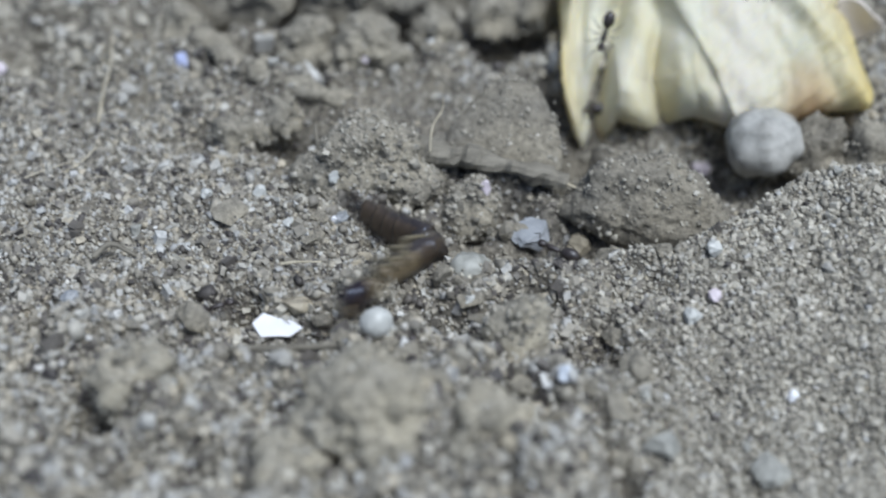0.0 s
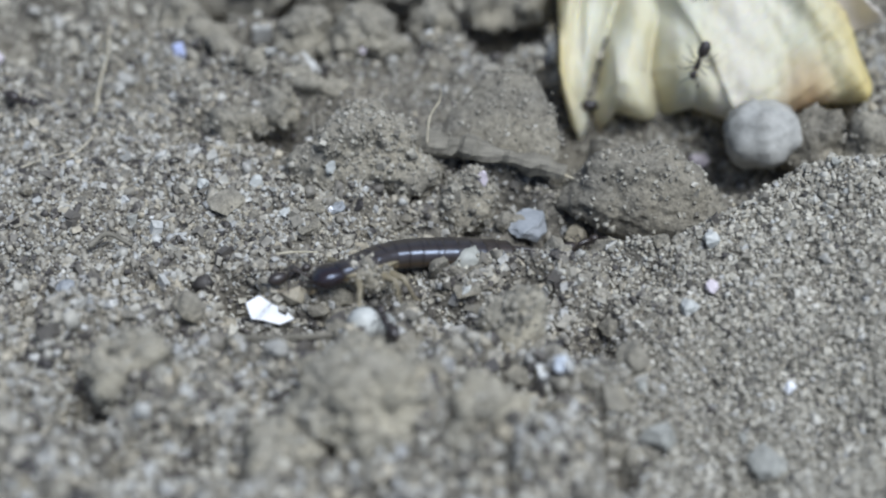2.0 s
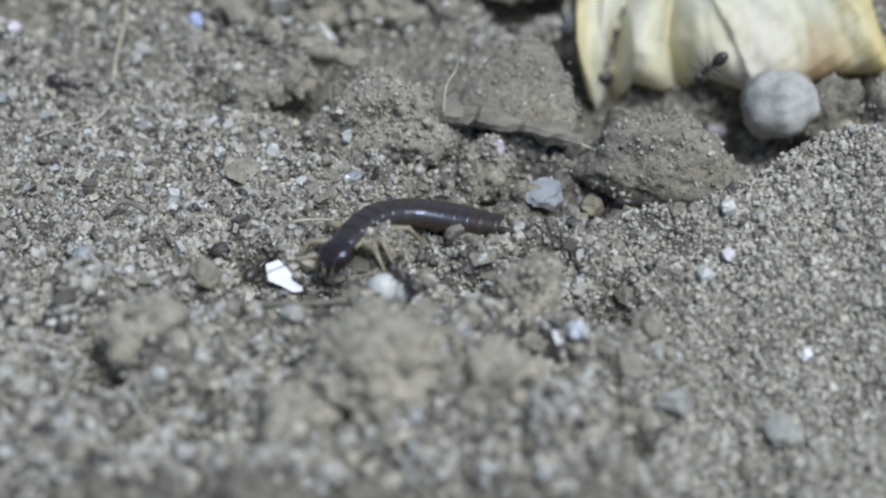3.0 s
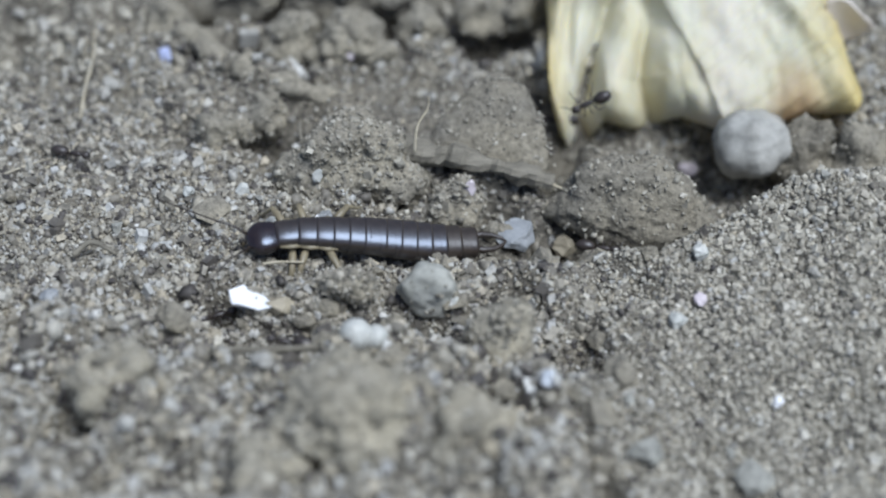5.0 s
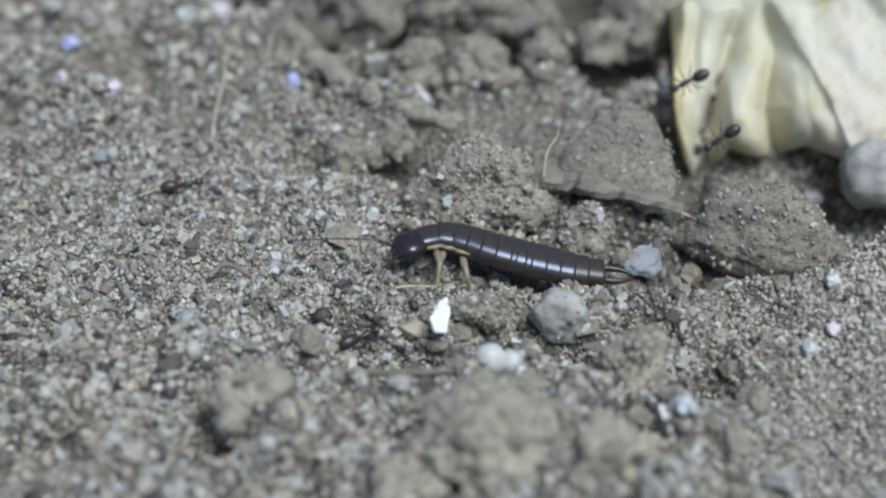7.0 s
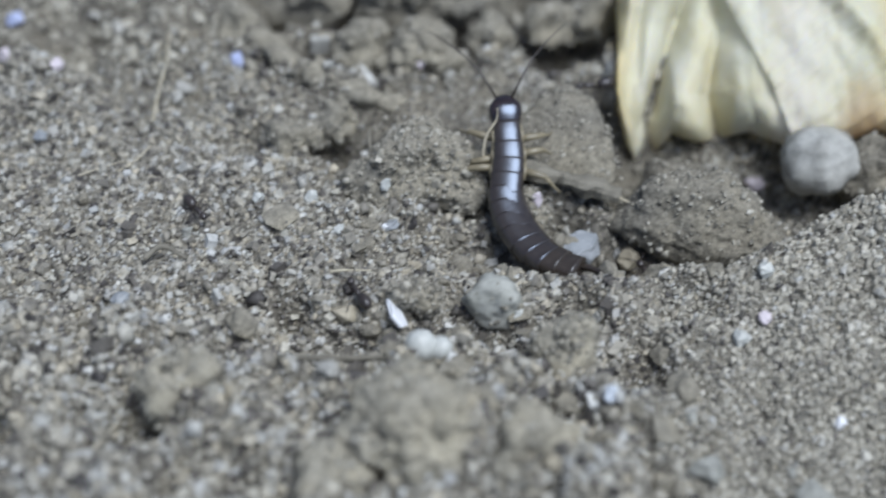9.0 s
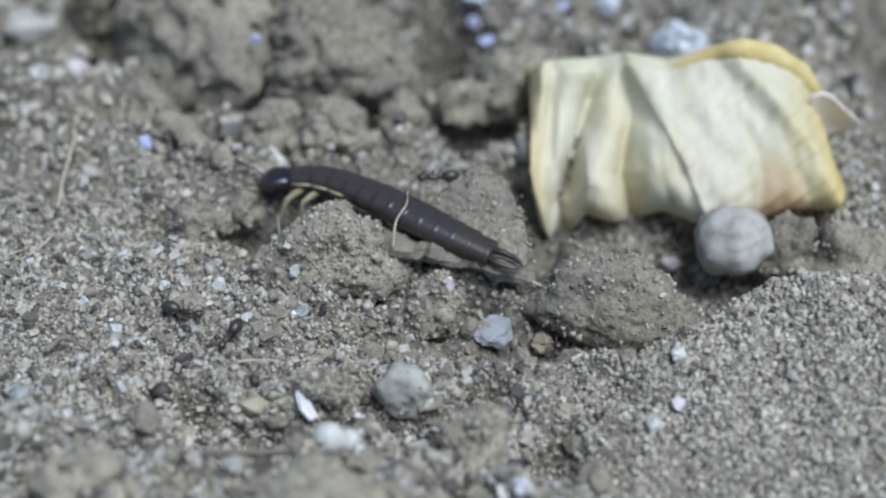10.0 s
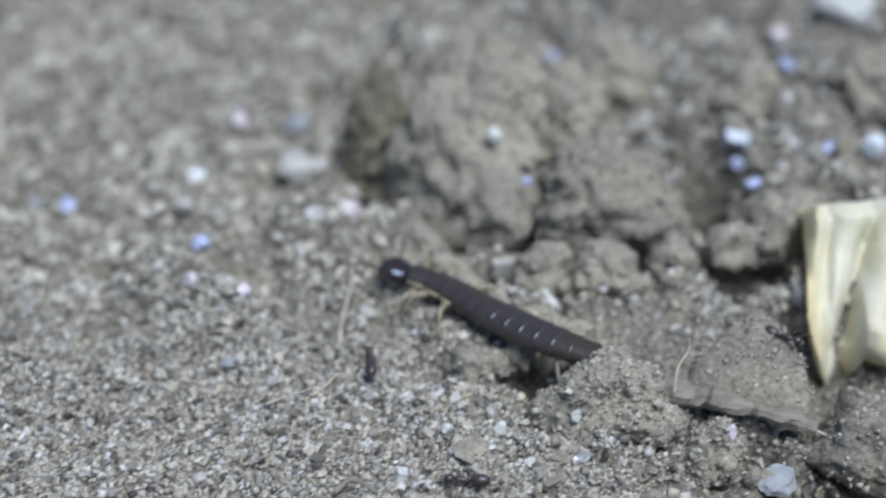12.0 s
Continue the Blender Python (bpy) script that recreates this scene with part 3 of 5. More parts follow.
def slab():
    """The flat stone that leans on the clods, with worn edges."""
    bm = bmesh.new()
    rng = random.Random(5)
    ring = [(-3.4, -2.0), (-0.3, -3.0), (2.8, -3.2), (2.9, -1.9), (2.3, 0.2), (1.3, 1.7), (-0.1, 2.5), (-1.3, 1.5), (-2.5, 0.2)]
    dense = []
    for k, (x, y) in enumerate(ring):
        x2, y2 = ring[(k + 1) % len(ring)]
        for s in range(8):
            a = s / 8
            dense.append((x + (x2 - x) * a, y + (y2 - y) * a))
    layers = []
    steps = 14
    for k in range(steps + 1):
        a = k / steps
        layers.append((math.sin(a * math.pi / 2), 0.75 * math.cos(a * math.pi / 2)))
    rows = []
    for r, z in layers + [(0.97, -0.5), (0.8, -0.8)]:
        row = []
        for x, y in dense:
            p = Vector((x * r, y * r, z))
            k = noise.fractal(p * 0.9 + Vector((3, 8, 1)), 0.8, 2.0, 5)
            row.append(bm.verts.new((p.x + 0.14 * noise.noise(p * 2.2), p.y + 0.14 * noise.noise(p * 2.2 + Vector((9, 0, 0))), p.z * 0.8 + 0.2 * k)))
        rows.append(row)
    m = len(dense)
    for a, b in zip(rows[1:], rows[2:]):
        for k in range(m):
            bm.faces.new((a[k], b[k], b[(k + 1) % m], a[(k + 1) % m]))
    for v in rows[0]:
        bm.verts.remove(v)
    bm.faces.new(rows[1])
    bm.faces.new(rows[-1][::-1])
    bmesh.ops.scale(bm, vec=(MM, MM, MM), verts=bm.verts)
    ob = smooth(part("flat_stone", bm, LOAM))
    rng = np.random.default_rng(19)
    top = np.array([tuple(v.co) for v in ob.data.vertices]) / MM
    pick = top[rng.integers(0, len(top), 300)] + rng.normal(0, 0.16, (300, 3)) * (1, 1, 0.1)
    gv, gf = grain_cloud(rng, pick, np.clip(rng.lognormal(math.log(0.15), 0.4, 300), 0.07, 0.4))
    crust = half_worn(from_arrays("sand_crust", gv * MM, gf, DUSTY))
    crust.parent = ob
    tagged(crust, "fine sand grains stuck to the slab", kind="stuff")
    ob.matrix_basis = pose(3.4 * MM, 8.4 * MM, 1.35 * MM, 33, 2, -6)
    return tagged(ob, "flat grey-brown slab of hardened soil leaning on clods", "stone")


slab()


def pebbles():
    rows = [
        # name, at, radii, material, facet, label
        ("round_pebble", (16.6, 8.4, -0.5), (1.95, 1.8, 1.8), MOTTLED, 0.0, "rounded pale grey pebble under the dried petal"),
        ("pebble", (4.3, 2.6), (1.25, 0.95, 0.8), BLUE, 0.5, "blue-grey translucent pebble in the trench"),
        ("pebble", (6.8, 3.1), (0.75, 0.6, 0.7), TAN, 0.7, "blocky tan stone beside the blue-grey pebble"),
        ("pebble", (7.5, 1.6), (0.5, 0.4, 0.4), BLUE, 0.5, "small blue-grey stone chip in the trench"),
        ("pebble", (2, 3.9, 0.35), (0.36, 0.32, 0.5), PINK, 0.4, "pale pink grain on a small clod"),
        ("pebble", (12.5, -2.0), (0.45, 0.4, 0.5), QUARTZ, 0.6, "white quartz grain on the ridge"),
        ("pebble", (15.3, -9.0), (0.38, 0.32, 0.36), CHALK, 0.8, "bright white chip on the ridge slope"),
        ("pebble", (5.1, -10.0), (0.4, 0.36, 0.46), FAR_STONE, 0.5, "light blue grain in a hollow"),
        ("pebble", (0.7, -12.8), (0.42, 0.4, 0.4), QUARTZ, 0.6, "small white quartz grain in the sand"),
        ("pebble", (9.1, -12.2), (0.9, 0.8, 0.8), GREY, 0.4, "dull grey pebble in the sand"),
        ("pebble", (13.9, -12.4), (0.95, 0.9, 0.6), GREY, 0.4, "pale grey pebble half buried in sand"),
        ("pebble", (11.2, -5.1), (0.6, 0.45, 0.45), QUARTZ, 0.6, "pale quartz chip on the ridge slope"),
        ("pebble", (12.4, -4.0), (0.4, 0.35, 0.35), PINK, 0.6, "small lilac chip on the ridge slope"),
        ("pebble", (-7.6, 1.5), (0.3, 0.3, 0.3), QUARTZ, 0.6, "small white quartz grain in the sand"),
        ("pebble", (-5.3, 2.3), (0.3, 0.3, 0.3), CHALK, 0.6, "tiny bright white grain on sand"),
        ("pebble", (-5.4, 3.9, 1.1), (0.28, 0.26, 0.42), QUARTZ, 0.6, "small white grain on a clod"),
        ("pebble", (-9.1, 3.6), (0.42, 0.36, 0.36), QUARTZ, 0.5, "white quartz grain on the sandy flat"),
        ("pebble", (-11.7, 3.3), (0.38, 0.34, 0.3), QUARTZ, 0.5, "white quartz grain on the sandy flat"),
        ("pebble", (-7.1, -9.2), (0.7, 0.5, 0.45), GLASSY, 0.5, "dull pale stone near the soil mound"),
        ("pebble", (-2.1, -12.8), (0.4, 0.35, 0.4), TAN, 0.5, "cream grain on the soil mound"),
        ("pebble", (2.5, -14.3), (0.42, 0.36, 0.4), TAN, 0.5, "cream grain near the soil mound"),
        ("pebble", (-17.3, -3.7), (0.5, 0.4, 0.36), BLUE, 0.5, "small blue-grey grain on the flat"),
        ("pebble", (-14.1, 14.2), (0.5, 0.45, 0.55), VIVID, 0.5, "violet-blue mineral grain on soil"),
        ("pebble", (15.6, 24.5), (1.9, 1.3, 1.2), FAR_STONE, 0.5, "large bluish-white stone behind the petal"),
        ("pebble", (3.5, 29.0), (0.95, 0.8, 0.9), FAR_STONE, 0.5, "bluish-white stone among far clods"),
        ("pebble", (4.3, 24.4), (0.65, 0.5, 0.5), VIVID, 0.5, "blue mineral grain among far clods"),
        ("pebble", (3.6, 28.4), (0.5, 0.5, 0.4), VIVID, 0.5, "violet-blue mineral grain beside a white stone"),
        ("pebble", (11.7, 29.4), (1.1, 0.8, 0.8), FAR_STONE, 0.4, "pale blue stone among far clods"),
        ("pebble", (9.0, 29.5), (0.5, 0.5, 0.4), VIVID, 0.4, "blue grain among far clods"),
        ("pebble", (0.1, 19.7), (0.5, 0.45, 0.5), VIVID, 0.5, "violet-blue grain by a hollow"),
        ("pebble", (-8.1, 42.6), (0.5, 0.45, 0.6), VIVID, 0.5, "far violet-blue mineral grain"),
        ("pebble", (7.1, 38.2), (0.6, 0.5, 0.5), VIVID, 0.5, "far pale violet mineral grain"),
        ("pebble", (5.3, 35.3), (0.8, 0.6, 0.6), PINK, 0.5, "far pale pink stone chip"),
        ("pebble", (7.0, 43.1), (0.7, 0.6, 0.6), PINK, 0.5, "far pale lilac stone chip"),
        ("pebble", (-10.6, 22.6, 5.6), (0.55, 0.5, 0.55), QUARTZ, 0.5, "white grain stuck to a tall clod"),
        ("pebble", (-8.6, 20.6, 3.8), (0.35, 0.3, 0.35), VIVID, 0.5, "lilac grain stuck to a clod's edge"),
        ("pebble", (-20.8, 20.5), (0.75, 0.65, 0.7), QUARTZ, 0.5, "pale rounded quartz grain on soil"),
        ("pebble", (-19.1, 22.2), (0.8, 0.65, 0.65), PINK, 0.5, "pale pink rounded grain on soil"),
        ("pebble", (-28.8, 24.8), (0.65, 0.55, 0.65), CHALK, 0.5, "bright white grain on the far flat"),
        ("pebble", (-25.2, 26.7), (0.5, 0.45, 0.7), TAN, 0.5, "cream oval grain on the flat"),
        ("pebble", (-24.0, 32.5), (1, 0.75, 0.85), BLUE, 0.5, "blue-grey stone on the far flat"),
        ("pebble", (-27.6, 32.1), (0.7, 0.6, 0.6), PINK, 0.5, "dull lilac stone on the far flat"),
        ("pebble", (-36.6, 23.5), (1, 0.6, 0.6), VIVID, 0.4, "blue mineral chip on the flat"),
        ("pebble", (-38.9, 24.2), (0.7, 0.55, 0.6), BLUE, 0.5, "pale blue grain on the flat"),
        ("pebble", (-27.1, 18.1), (0.6, 0.5, 0.6), VIVID, 0.5, "violet-blue grain on the flat"),
        ("pebble", (-26.6, 13.9), (0.45, 0.4, 0.45), PINK, 0.5, "pale lilac grain on the flat"),
        ("pebble", (-23.3, 12.1), (0.5, 0.4, 0.4), PINK, 0.5, "small lilac grain on the sandy flat"),
        ("pebble", (-28.7, 21.1), (1, 0.7, 0.6), GLASSY, 0.5, "dull pale stone on the flat"),
        ("pebble", (-23.5, 7.9), (0.42, 0.4, 0.36), BLUE, 0.5, "light blue grain on the sandy flat"),
        ("pebble", (-27.7, 11.2), (0.3, 0.3, 0.25), QUARTZ, 0.5, "small cream grain on the sandy flat"),
        ("pebble", (-5.1, 2.5), (0.55, 0.4, 0.35), BLUE, 0.5, "light blue-grey grain on the sand"),
        ("pebble", (-17.0, 11.6), (0.5, 0.4, 0.4), GLASSY, 0.5, "dull pale grain beside a fibre"),
        ("pebble", (-21.5, 18.5), (0.6, 0.5, 0.5), GLASSY, 0.5, "pale grain at the flat's edge"),
        ("pebble", (11.5, 45.9), (1.9, 1.4, 1.3), QUARTZ, 0.4, "large white stone far behind"),
        ("pebble", (-6.8, -4.0), (0.75, 0.6, 0.5), TAN, 0.6, "tan stone beside the white flake"),
        ("pebble", (1.2, -3.8), (0.36, 0.32, 0.34), QUARTZ, 0.6, "small white crumb in the open trench"),
        ("pebble", (-4.2, 15.0), (0.5, 0.4, 0.4), PINK, 0.5, "lilac grain on the soil behind the clod"),
        ("pebble", (-0.1, 19.9), (0.5, 0.4, 0.4), BLUE, 0.5, "blue-grey grain on the far soil"),
        ("pebble", (13.9, 10.4), (0.6, 0.5, 0.5), PINK, 0.5, "pale lilac grain in the hollow"),
        ("pebble", (-16.9, 12.6), (0.7, 0.5, 0.5), GLASSY, 0.5, "pale grain at the edge of the flat"),
        ("pebble", (7.3, -13.0), (0.5, 0.45, 0.4), CLOD, 0.5, "dark brown crumb in the sand"),
    ]
    for k, (name, at, radii, mat, facet, label) in enumerate(rows):
        turn = (10 * (k % 3), 7 * (k % 4), 37 * k % 180)
        if max(radii) > 1.4 or facet < 0.25:
            ob = lump(name, at, radii, 300 + k, mat, 4, (0.15 if facet == 0 else 0.3) * max(radii), min(1.0, facet + 0.3 if facet else 0.12), turn, 0, 0.3)
        else:
            ob = stone(name, at, radii, 300 + k, mat, 26, turn, 0.35)
        tagged(ob, label, "stone")
    rng = np.random.default_rng(77)
    for k in range(90):
        x, y = rng.uniform(-27, 23), rng.uniform(-16, 38)
        r = rng.uniform(0.22, 0.45) * (1.5 if y > 14 else 1.0)
        if math.hypot((x - 1) / 11, (y - 1) / 5) < 1:
            r *= 0.75
        mat = (TAN, GREY, CLOD, CLOD, GLASSY, CLOD)[k % 6]
        word = ("tan", "grey", "brown", "brown", "glassy pale", "brown")[k % 6]
        ob = stone("pebble", (x, y), (r, r * rng.uniform(0.6, 1), r * rng.uniform(0.5, 0.9)), 900 + k, mat, 13, (0, 0, rng.uniform(0, 180)), 0.35)
        tagged(ob, "small %s stone lying in the sand" % word, "stone", "small stones in the sand")


pebbles()


def crumbs():
    """Loose soil crumbs that line the trench, its edges and the broken ground in front."""
    rng = np.random.default_rng(31)
    kinds = [stone("soil_crumb", (0, 0, 0), (1.0, rng.uniform(0.65, 1.0), rng.uniform(0.6, 0.95)), 1500 + k, CLOD, 17) for k in range(14)]
    spots = []
    while len(spots) < 280:
        x, y = rng.uniform(-16, 17), rng.uniform(-15, 9)
        w = float(np.clip(bump_at(x, y, 3.0, 2.5, 8.5, 4.2) + 0.8 * bump_at(x, y, -2.0, -7.0, 7.0, 3.0) + 0.55 * bump_at(x, y, 2.0, -12.0, 14.0, 3.5), 0, 1))
        if rng.uniform() < w * (0.35 if x > 11 and y < 0 else 1.0):
            spots.append((x, y))
    for k, (x, y) in enumerate(spots):
        r = float(np.clip(rng.lognormal(math.log(0.42), 0.4), 0.2, 1.05))
        m = pose(x * MM, y * MM, (float(height(x, y)) + 0.2 * r) * MM, rng.uniform(-40, 40), rng.uniform(-40, 40), rng.uniform(0, 360)) @ Matrix.Scale(r, 4)
        if k < len(kinds):
            ob = kinds[k]
        else:
            ob = new("soil_crumb", kinds[k % len(kinds)].data)
        ob.matrix_basis = m
        tagged(ob, "small crumb of dry grey-brown soil", "soil crumb", "soil crumbs round the trench")


crumbs()


def strand(name, points, radius, mat, label, category, flat=1.0, sides=7, round_=True, lumpy=0.0):
    """A fibre or splinter swept along points, tapered at its tip."""
    bm = bmesh.new()
    pts = [Vector(p) for p in points]
    fine = []
    for k in range(len(pts) - 1):
        p0, p1, p2, p3 = pts[max(k - 1, 0)], pts[k], pts[k + 1], pts[min(k + 2, len(pts) - 1)]
        for s in range(8):
            a = s / 8
            fine.append(0.5 * (2 * p1 + (p2 - p0) * a + (2 * p0 - 5 * p1 + 4 * p2 - p3) * a * a + (3 * p1 - p0 - 3 * p2 + p3) * a ** 3))
    fine.append(pts[-1])
    rows = []
    for k, p in enumerate(fine):
        along = (fine[min(k + 1, len(fine) - 1)] - fine[max(k - 1, 0)]).normalized()
        side = along.cross(Vector((0, 0.4, 1))).normalized()
        up = side.cross(along)
        r = radius * (1 - 0.45 * k / len(fine)) * (1 + 0.3 * noise.noise(p * 1.6) + 0.15 * noise.noise(p * 5))
        ring = []
        for a in [2 * math.pi * i / sides for i in range(sides)]:
            q = p + side * math.cos(a) * r + up * math.sin(a) * r * flat
            q += (q - p) * lumpy * (noise.noise(q * 0.9) + 0.6 * noise.noise(q * 2.3))
            ring.append(bm.verts.new(q * MM))
        rows.append(ring)
    for a, b in zip(rows, rows[1:]):
        for i in range(sides):
            bm.faces.new((a[i], a[(i + 1) % sides], b[(i + 1) % sides], b[i]))
    bm.faces.new(rows[0][::-1])
    bm.faces.new(rows[-1])
    ob = part(name, bm, mat)
    if round_:
        smooth(ob)
    else:
        ob.data.shade_flat()
    return tagged(ob, label, category)


def litter():
    strand("wood_splinter", [(-2.9, 6.9, 0.9), (-1.0, 6.35, 0.85), (1.2, 5.9, 0.72), (3.4, 5.4, 0.42), (6.2, 4.9, -0.1)], 0.95, SPLINTER, "weathered brown wood splinter lying on the clods", "twig", 0.75, 11, False, 0.5)
    strand("plant_fibre", [(-0.7, 5.4, 1.4), (-0.55, 5.9, 2.6), (-0.05, 6.4, 3.3), (0.0, 6.6, 3.9)], 0.075, FIBRE, "thin curved straw-coloured plant fibre standing upright", "fibre")
    strand("plant_fibre", [(-18.0, 9.6, 0.4), (-17.95, 11.4, 1.0), (-17.75, 13.4, 1.6), (-17.8, 14.6, 2.1)], 0.08, FIBRE, "long pale plant fibre leaning over the sand", "fibre")
    strand("straw_bit", [(-7.7, -1.75, 0.35), (-6.9, -1.7, 0.42), (-5.8, -1.65, 0.36)], 0.12, FIBRE, "short white straw lying on the sand", "fibre", 0.6)
    strand("plant_fibre", [(-21.0, 5.0, 0.4), (-19.8, 5.5, 0.6), (-18.7, 6.4, 0.4)], 0.05, FIBRE, "thin pale fibre lying on the sand", "fibre")
    strand("wood_splinter", [(4.6, 4.9, -0.2), (5.6, 4.7, 0.1), (7.2, 4.2, -0.3)], 0.16, FIBRE, "thin tan chip under the slab's edge", "twig", 0.5)
    # a curved ridge of soil, added as a lumpy swept strand
    strand("root", [(-14.6, 17.8, 0.9), (-12.8, 15.6, 1.4), (-10.4, 13.1, 1.4), (-7.4, 11.6, 1.1), (-4.4, 11.0, 0.5)], 0.85, CLOD, "curved crumbly soil ridge lying across the ground", "root", 0.9, 16, True, 1.1)
    strand("rootlet", [(-16.6, -1.2, 0.4), (-15.8, -0.6, 0.7), (-14.6, -1.0, 0.3)], 0.16, SPLINTER, "short dark rootlet lying on the sand", "root")
    strand("rootlet", [(-5.7, 5.4, 0.6), (-6.3, 6.4, 1.0), (-6.5, 7.6, 1.6)], 0.14, SPLINTER, "dark thin rootlet against a clod", "root")
    strand("rootlet", [(-9.5, -7.6, 0.4), (-6.9, -7.9, 0.75), (-4.6, -7.5, 0.5)], 0.2, SPLINTER, "low brown rootlet across the sand", "root")
    strand("plant_fibre", [(-19.4, 5.2, 0.3), (-18.3, 6.2, 0.5), (-17.6, 7.0, 0.9)], 0.06, FIBRE, "very thin pale fibre on sand", "fibre")


litter()


# ---- dried petal ----
def petal():
    knots_x = [5.7, 6.2, 6.85, 7.25, 7.8, 8.6, 9.4, 10.2, 11.3, 12.6, 14.2, 15.8, 17.5, 19.0, 20.0, 22.3]
    low = [0.3, -1.5, -2.8, -2.0, -2.5, -0.9, -1.2, -1.45, -1.2, -0.65, -1.4, -1.35, -1.3, -0.5, -0.5, -0.35]
    tops_x = [5.7, 6.3, 7.6, 9.0, 11.0, 13.1, 14.9, 16.6, 18.4, 20.0, 21.2, 22.0, 22.3]
    high = [7.9, 8.9, 9.1, 9.2, 9.6, 9.1, 9.9, 10.3, 10.0, 9.0, 7.4, 5.2, 3.2]

    def front(u, v):
        x = 5.7 + 16.6 * u
        zl, zh = float(np.interp(x, knots_x, low)), float(np.interp(x, tops_x, high))
        z = zl + (zh - zl) * v
        dy = -1.8 + 7.4 * v ** 1.1 + 1.1 * math.exp(-v / 0.09)
        # sharp valleys with puffed lobes between them, a crease that the wide right lobe laps over, and a rolled end
        pleat = 0.0
        for cx, depth, w in ((float(np.interp(v, (0, 0.2, 0.5, 1), (7.5, 7.3, 8.2, 9.5))), 2.6, 0.8),
                             (float(np.interp(v, (0, 0.4, 1), (5.9, 6.2, 7.1))), 0.9 * min(1.0, 0.3 + v), 0.4),
                             (float(np.interp(v, (0, 0.3, 0.7, 1), (11.2, 10.5, 11.1, 10.6))), 2.4 * (1 - 0.5 * v), 0.8),
                             (float(np.interp(v, (0, 0.5), (12.9, 12.0))), 0.55 * max(0.0, 1 - 2.0 * v), 0.45)):
            pleat += depth * math.exp(-(math.hypot(x - cx, 0.14) - 0.14) / w)
        fold = x - float(np.interp(v, (0, 0.3, 0.6, 1), (14.7, 13.7, 12.6, 11.0)))
        pleat += -0.3 * math.exp(-fold / 1.6) if fold > 0 else 0.3 * math.exp(fold / 0.9) - 0.6 * math.exp(fold / 0.25)
        curve = x - (20.0 - 1.5 * v - 3.8 * v * v)
        pleat += 0.24 * math.exp(-(math.hypot(curve, 0.6) - 0.6) / (1.5 if curve < 0 else 0.8)) - 0.5 * math.exp(-((curve - 1.5) / 1.0) ** 2)
        if fold > 0:
            slant = x * 0.8 - z * 0.75
            pleat += 0.16 * noise.noise(Vector((slant * 1.6, z * 0.25, 2.0))) + 0.04 * noise.noise(Vector((slant * 3.2, z * 0.4, 7.0)))
        pleat *= min(1.0, 0.55 + 2.4 * (1 - v))
        pleat += 0.3 * noise.noise(Vector((x * 0.55 + z * 0.3, z * 0.22, 4.0))) + 0.1 * noise.noise(Vector((x * 1.7, z * 0.8, 9.0)))
        edge = max(0.0, 1 - u / 0.05) ** 2 * 1.2 + max(0.0, (u - 0.93) / 0.07) ** 2 * 2.2
        y = 11.0 + dy + pleat + edge
        return Vector((x, y, z - 0.84 * (dy + 0.85 * pleat + 0.5 * edge)))

    bm = bmesh.new()
    nu, nv = 220, 70
    grid = [[bm.verts.new(front(i / nu, j / nv) * MM) for i in range(nu + 1)] for j in range(nv + 1)]
    # the sheet rolls over at the top and comes down behind
    for j in range(1, 21):
        a = j / 20
        row = []
        for i in range(nu + 1):
            p = front(i / nu, 1.0)
            q = Vector((p.x + 0.25 * noise.noise(Vector((p.x, a * 3, 2))), p.y + 3.4 * math.sin(a * 1.6), p.z - 0.45 * a - (p.z - 0.6) * max(0.0, a - 0.25) ** 1.4))
            row.append(bm.verts.new(q * MM))
        grid.append(row)
    for a, b in zip(grid, grid[1:]):
        for i in range(nu):
            bm.faces.new((a[i], a[i + 1], b[i + 1], b[i]))
    bmesh.ops.recalc_face_normals(bm, faces=bm.faces)
    root = new("dried_petal")
    root.matrix_basis = pose(13.7 * MM, 12 * MM, 0)
    sheet = smooth(part("petal_sheet", bm, PETAL, root, "crumpled cream petal with pleats and yellow edges"))
    sheet.matrix_basis = pose(-13 * MM, -12 * MM, 0)
    mod = sheet.modifiers.new("thickness", "SOLIDIFY")
    mod.thickness = 0.16 * MM
    bm = bmesh.new()
    rings = []
    way = [front(0.46 + 0.54 * k / 16, 1.0) + Vector((0, 0.45, -0.1)) for k in range(17)] + [front(1.0, 0.5), front(1.0, 0.0)]
    for k, c in enumerate(way):
        along = (way[min(k + 1, 18)] - way[max(k - 1, 0)]).normalized()
        out = Vector((-along.z, 0, along.x)).normalized()
        r = 0.72 * math.sin(0.2 + 2.8 * k / 18) * (1 + 0.25 * noise.noise(c * 0.7))
        rings.append([bm.verts.new((c + (out * math.cos(a) + Vector((0, 1, 0)) * math.sin(a)) * r) * MM) for a in [2 * math.pi * i / 12 for i in range(12)]])
    for a, b in zip(rings, rings[1:]):
        for i in range(12):
            bm.faces.new((a[i], a[(i + 1) % 12], b[(i + 1) % 12], b[i]))
    bmesh.ops.subdivide_edges(bm, edges=bm.edges[:], cuts=1, smooth=1.0, use_grid_fill=True)
    roll = smooth(part("petal_rim", bm, RIM, root, "rolled ochre-yellow edge of the petal"))
    roll.matrix_basis = pose(-13 * MM, -12 * MM, 0)
    bm = bmesh.new()
    cols = []
    for i in range(13):
        u = i / 12
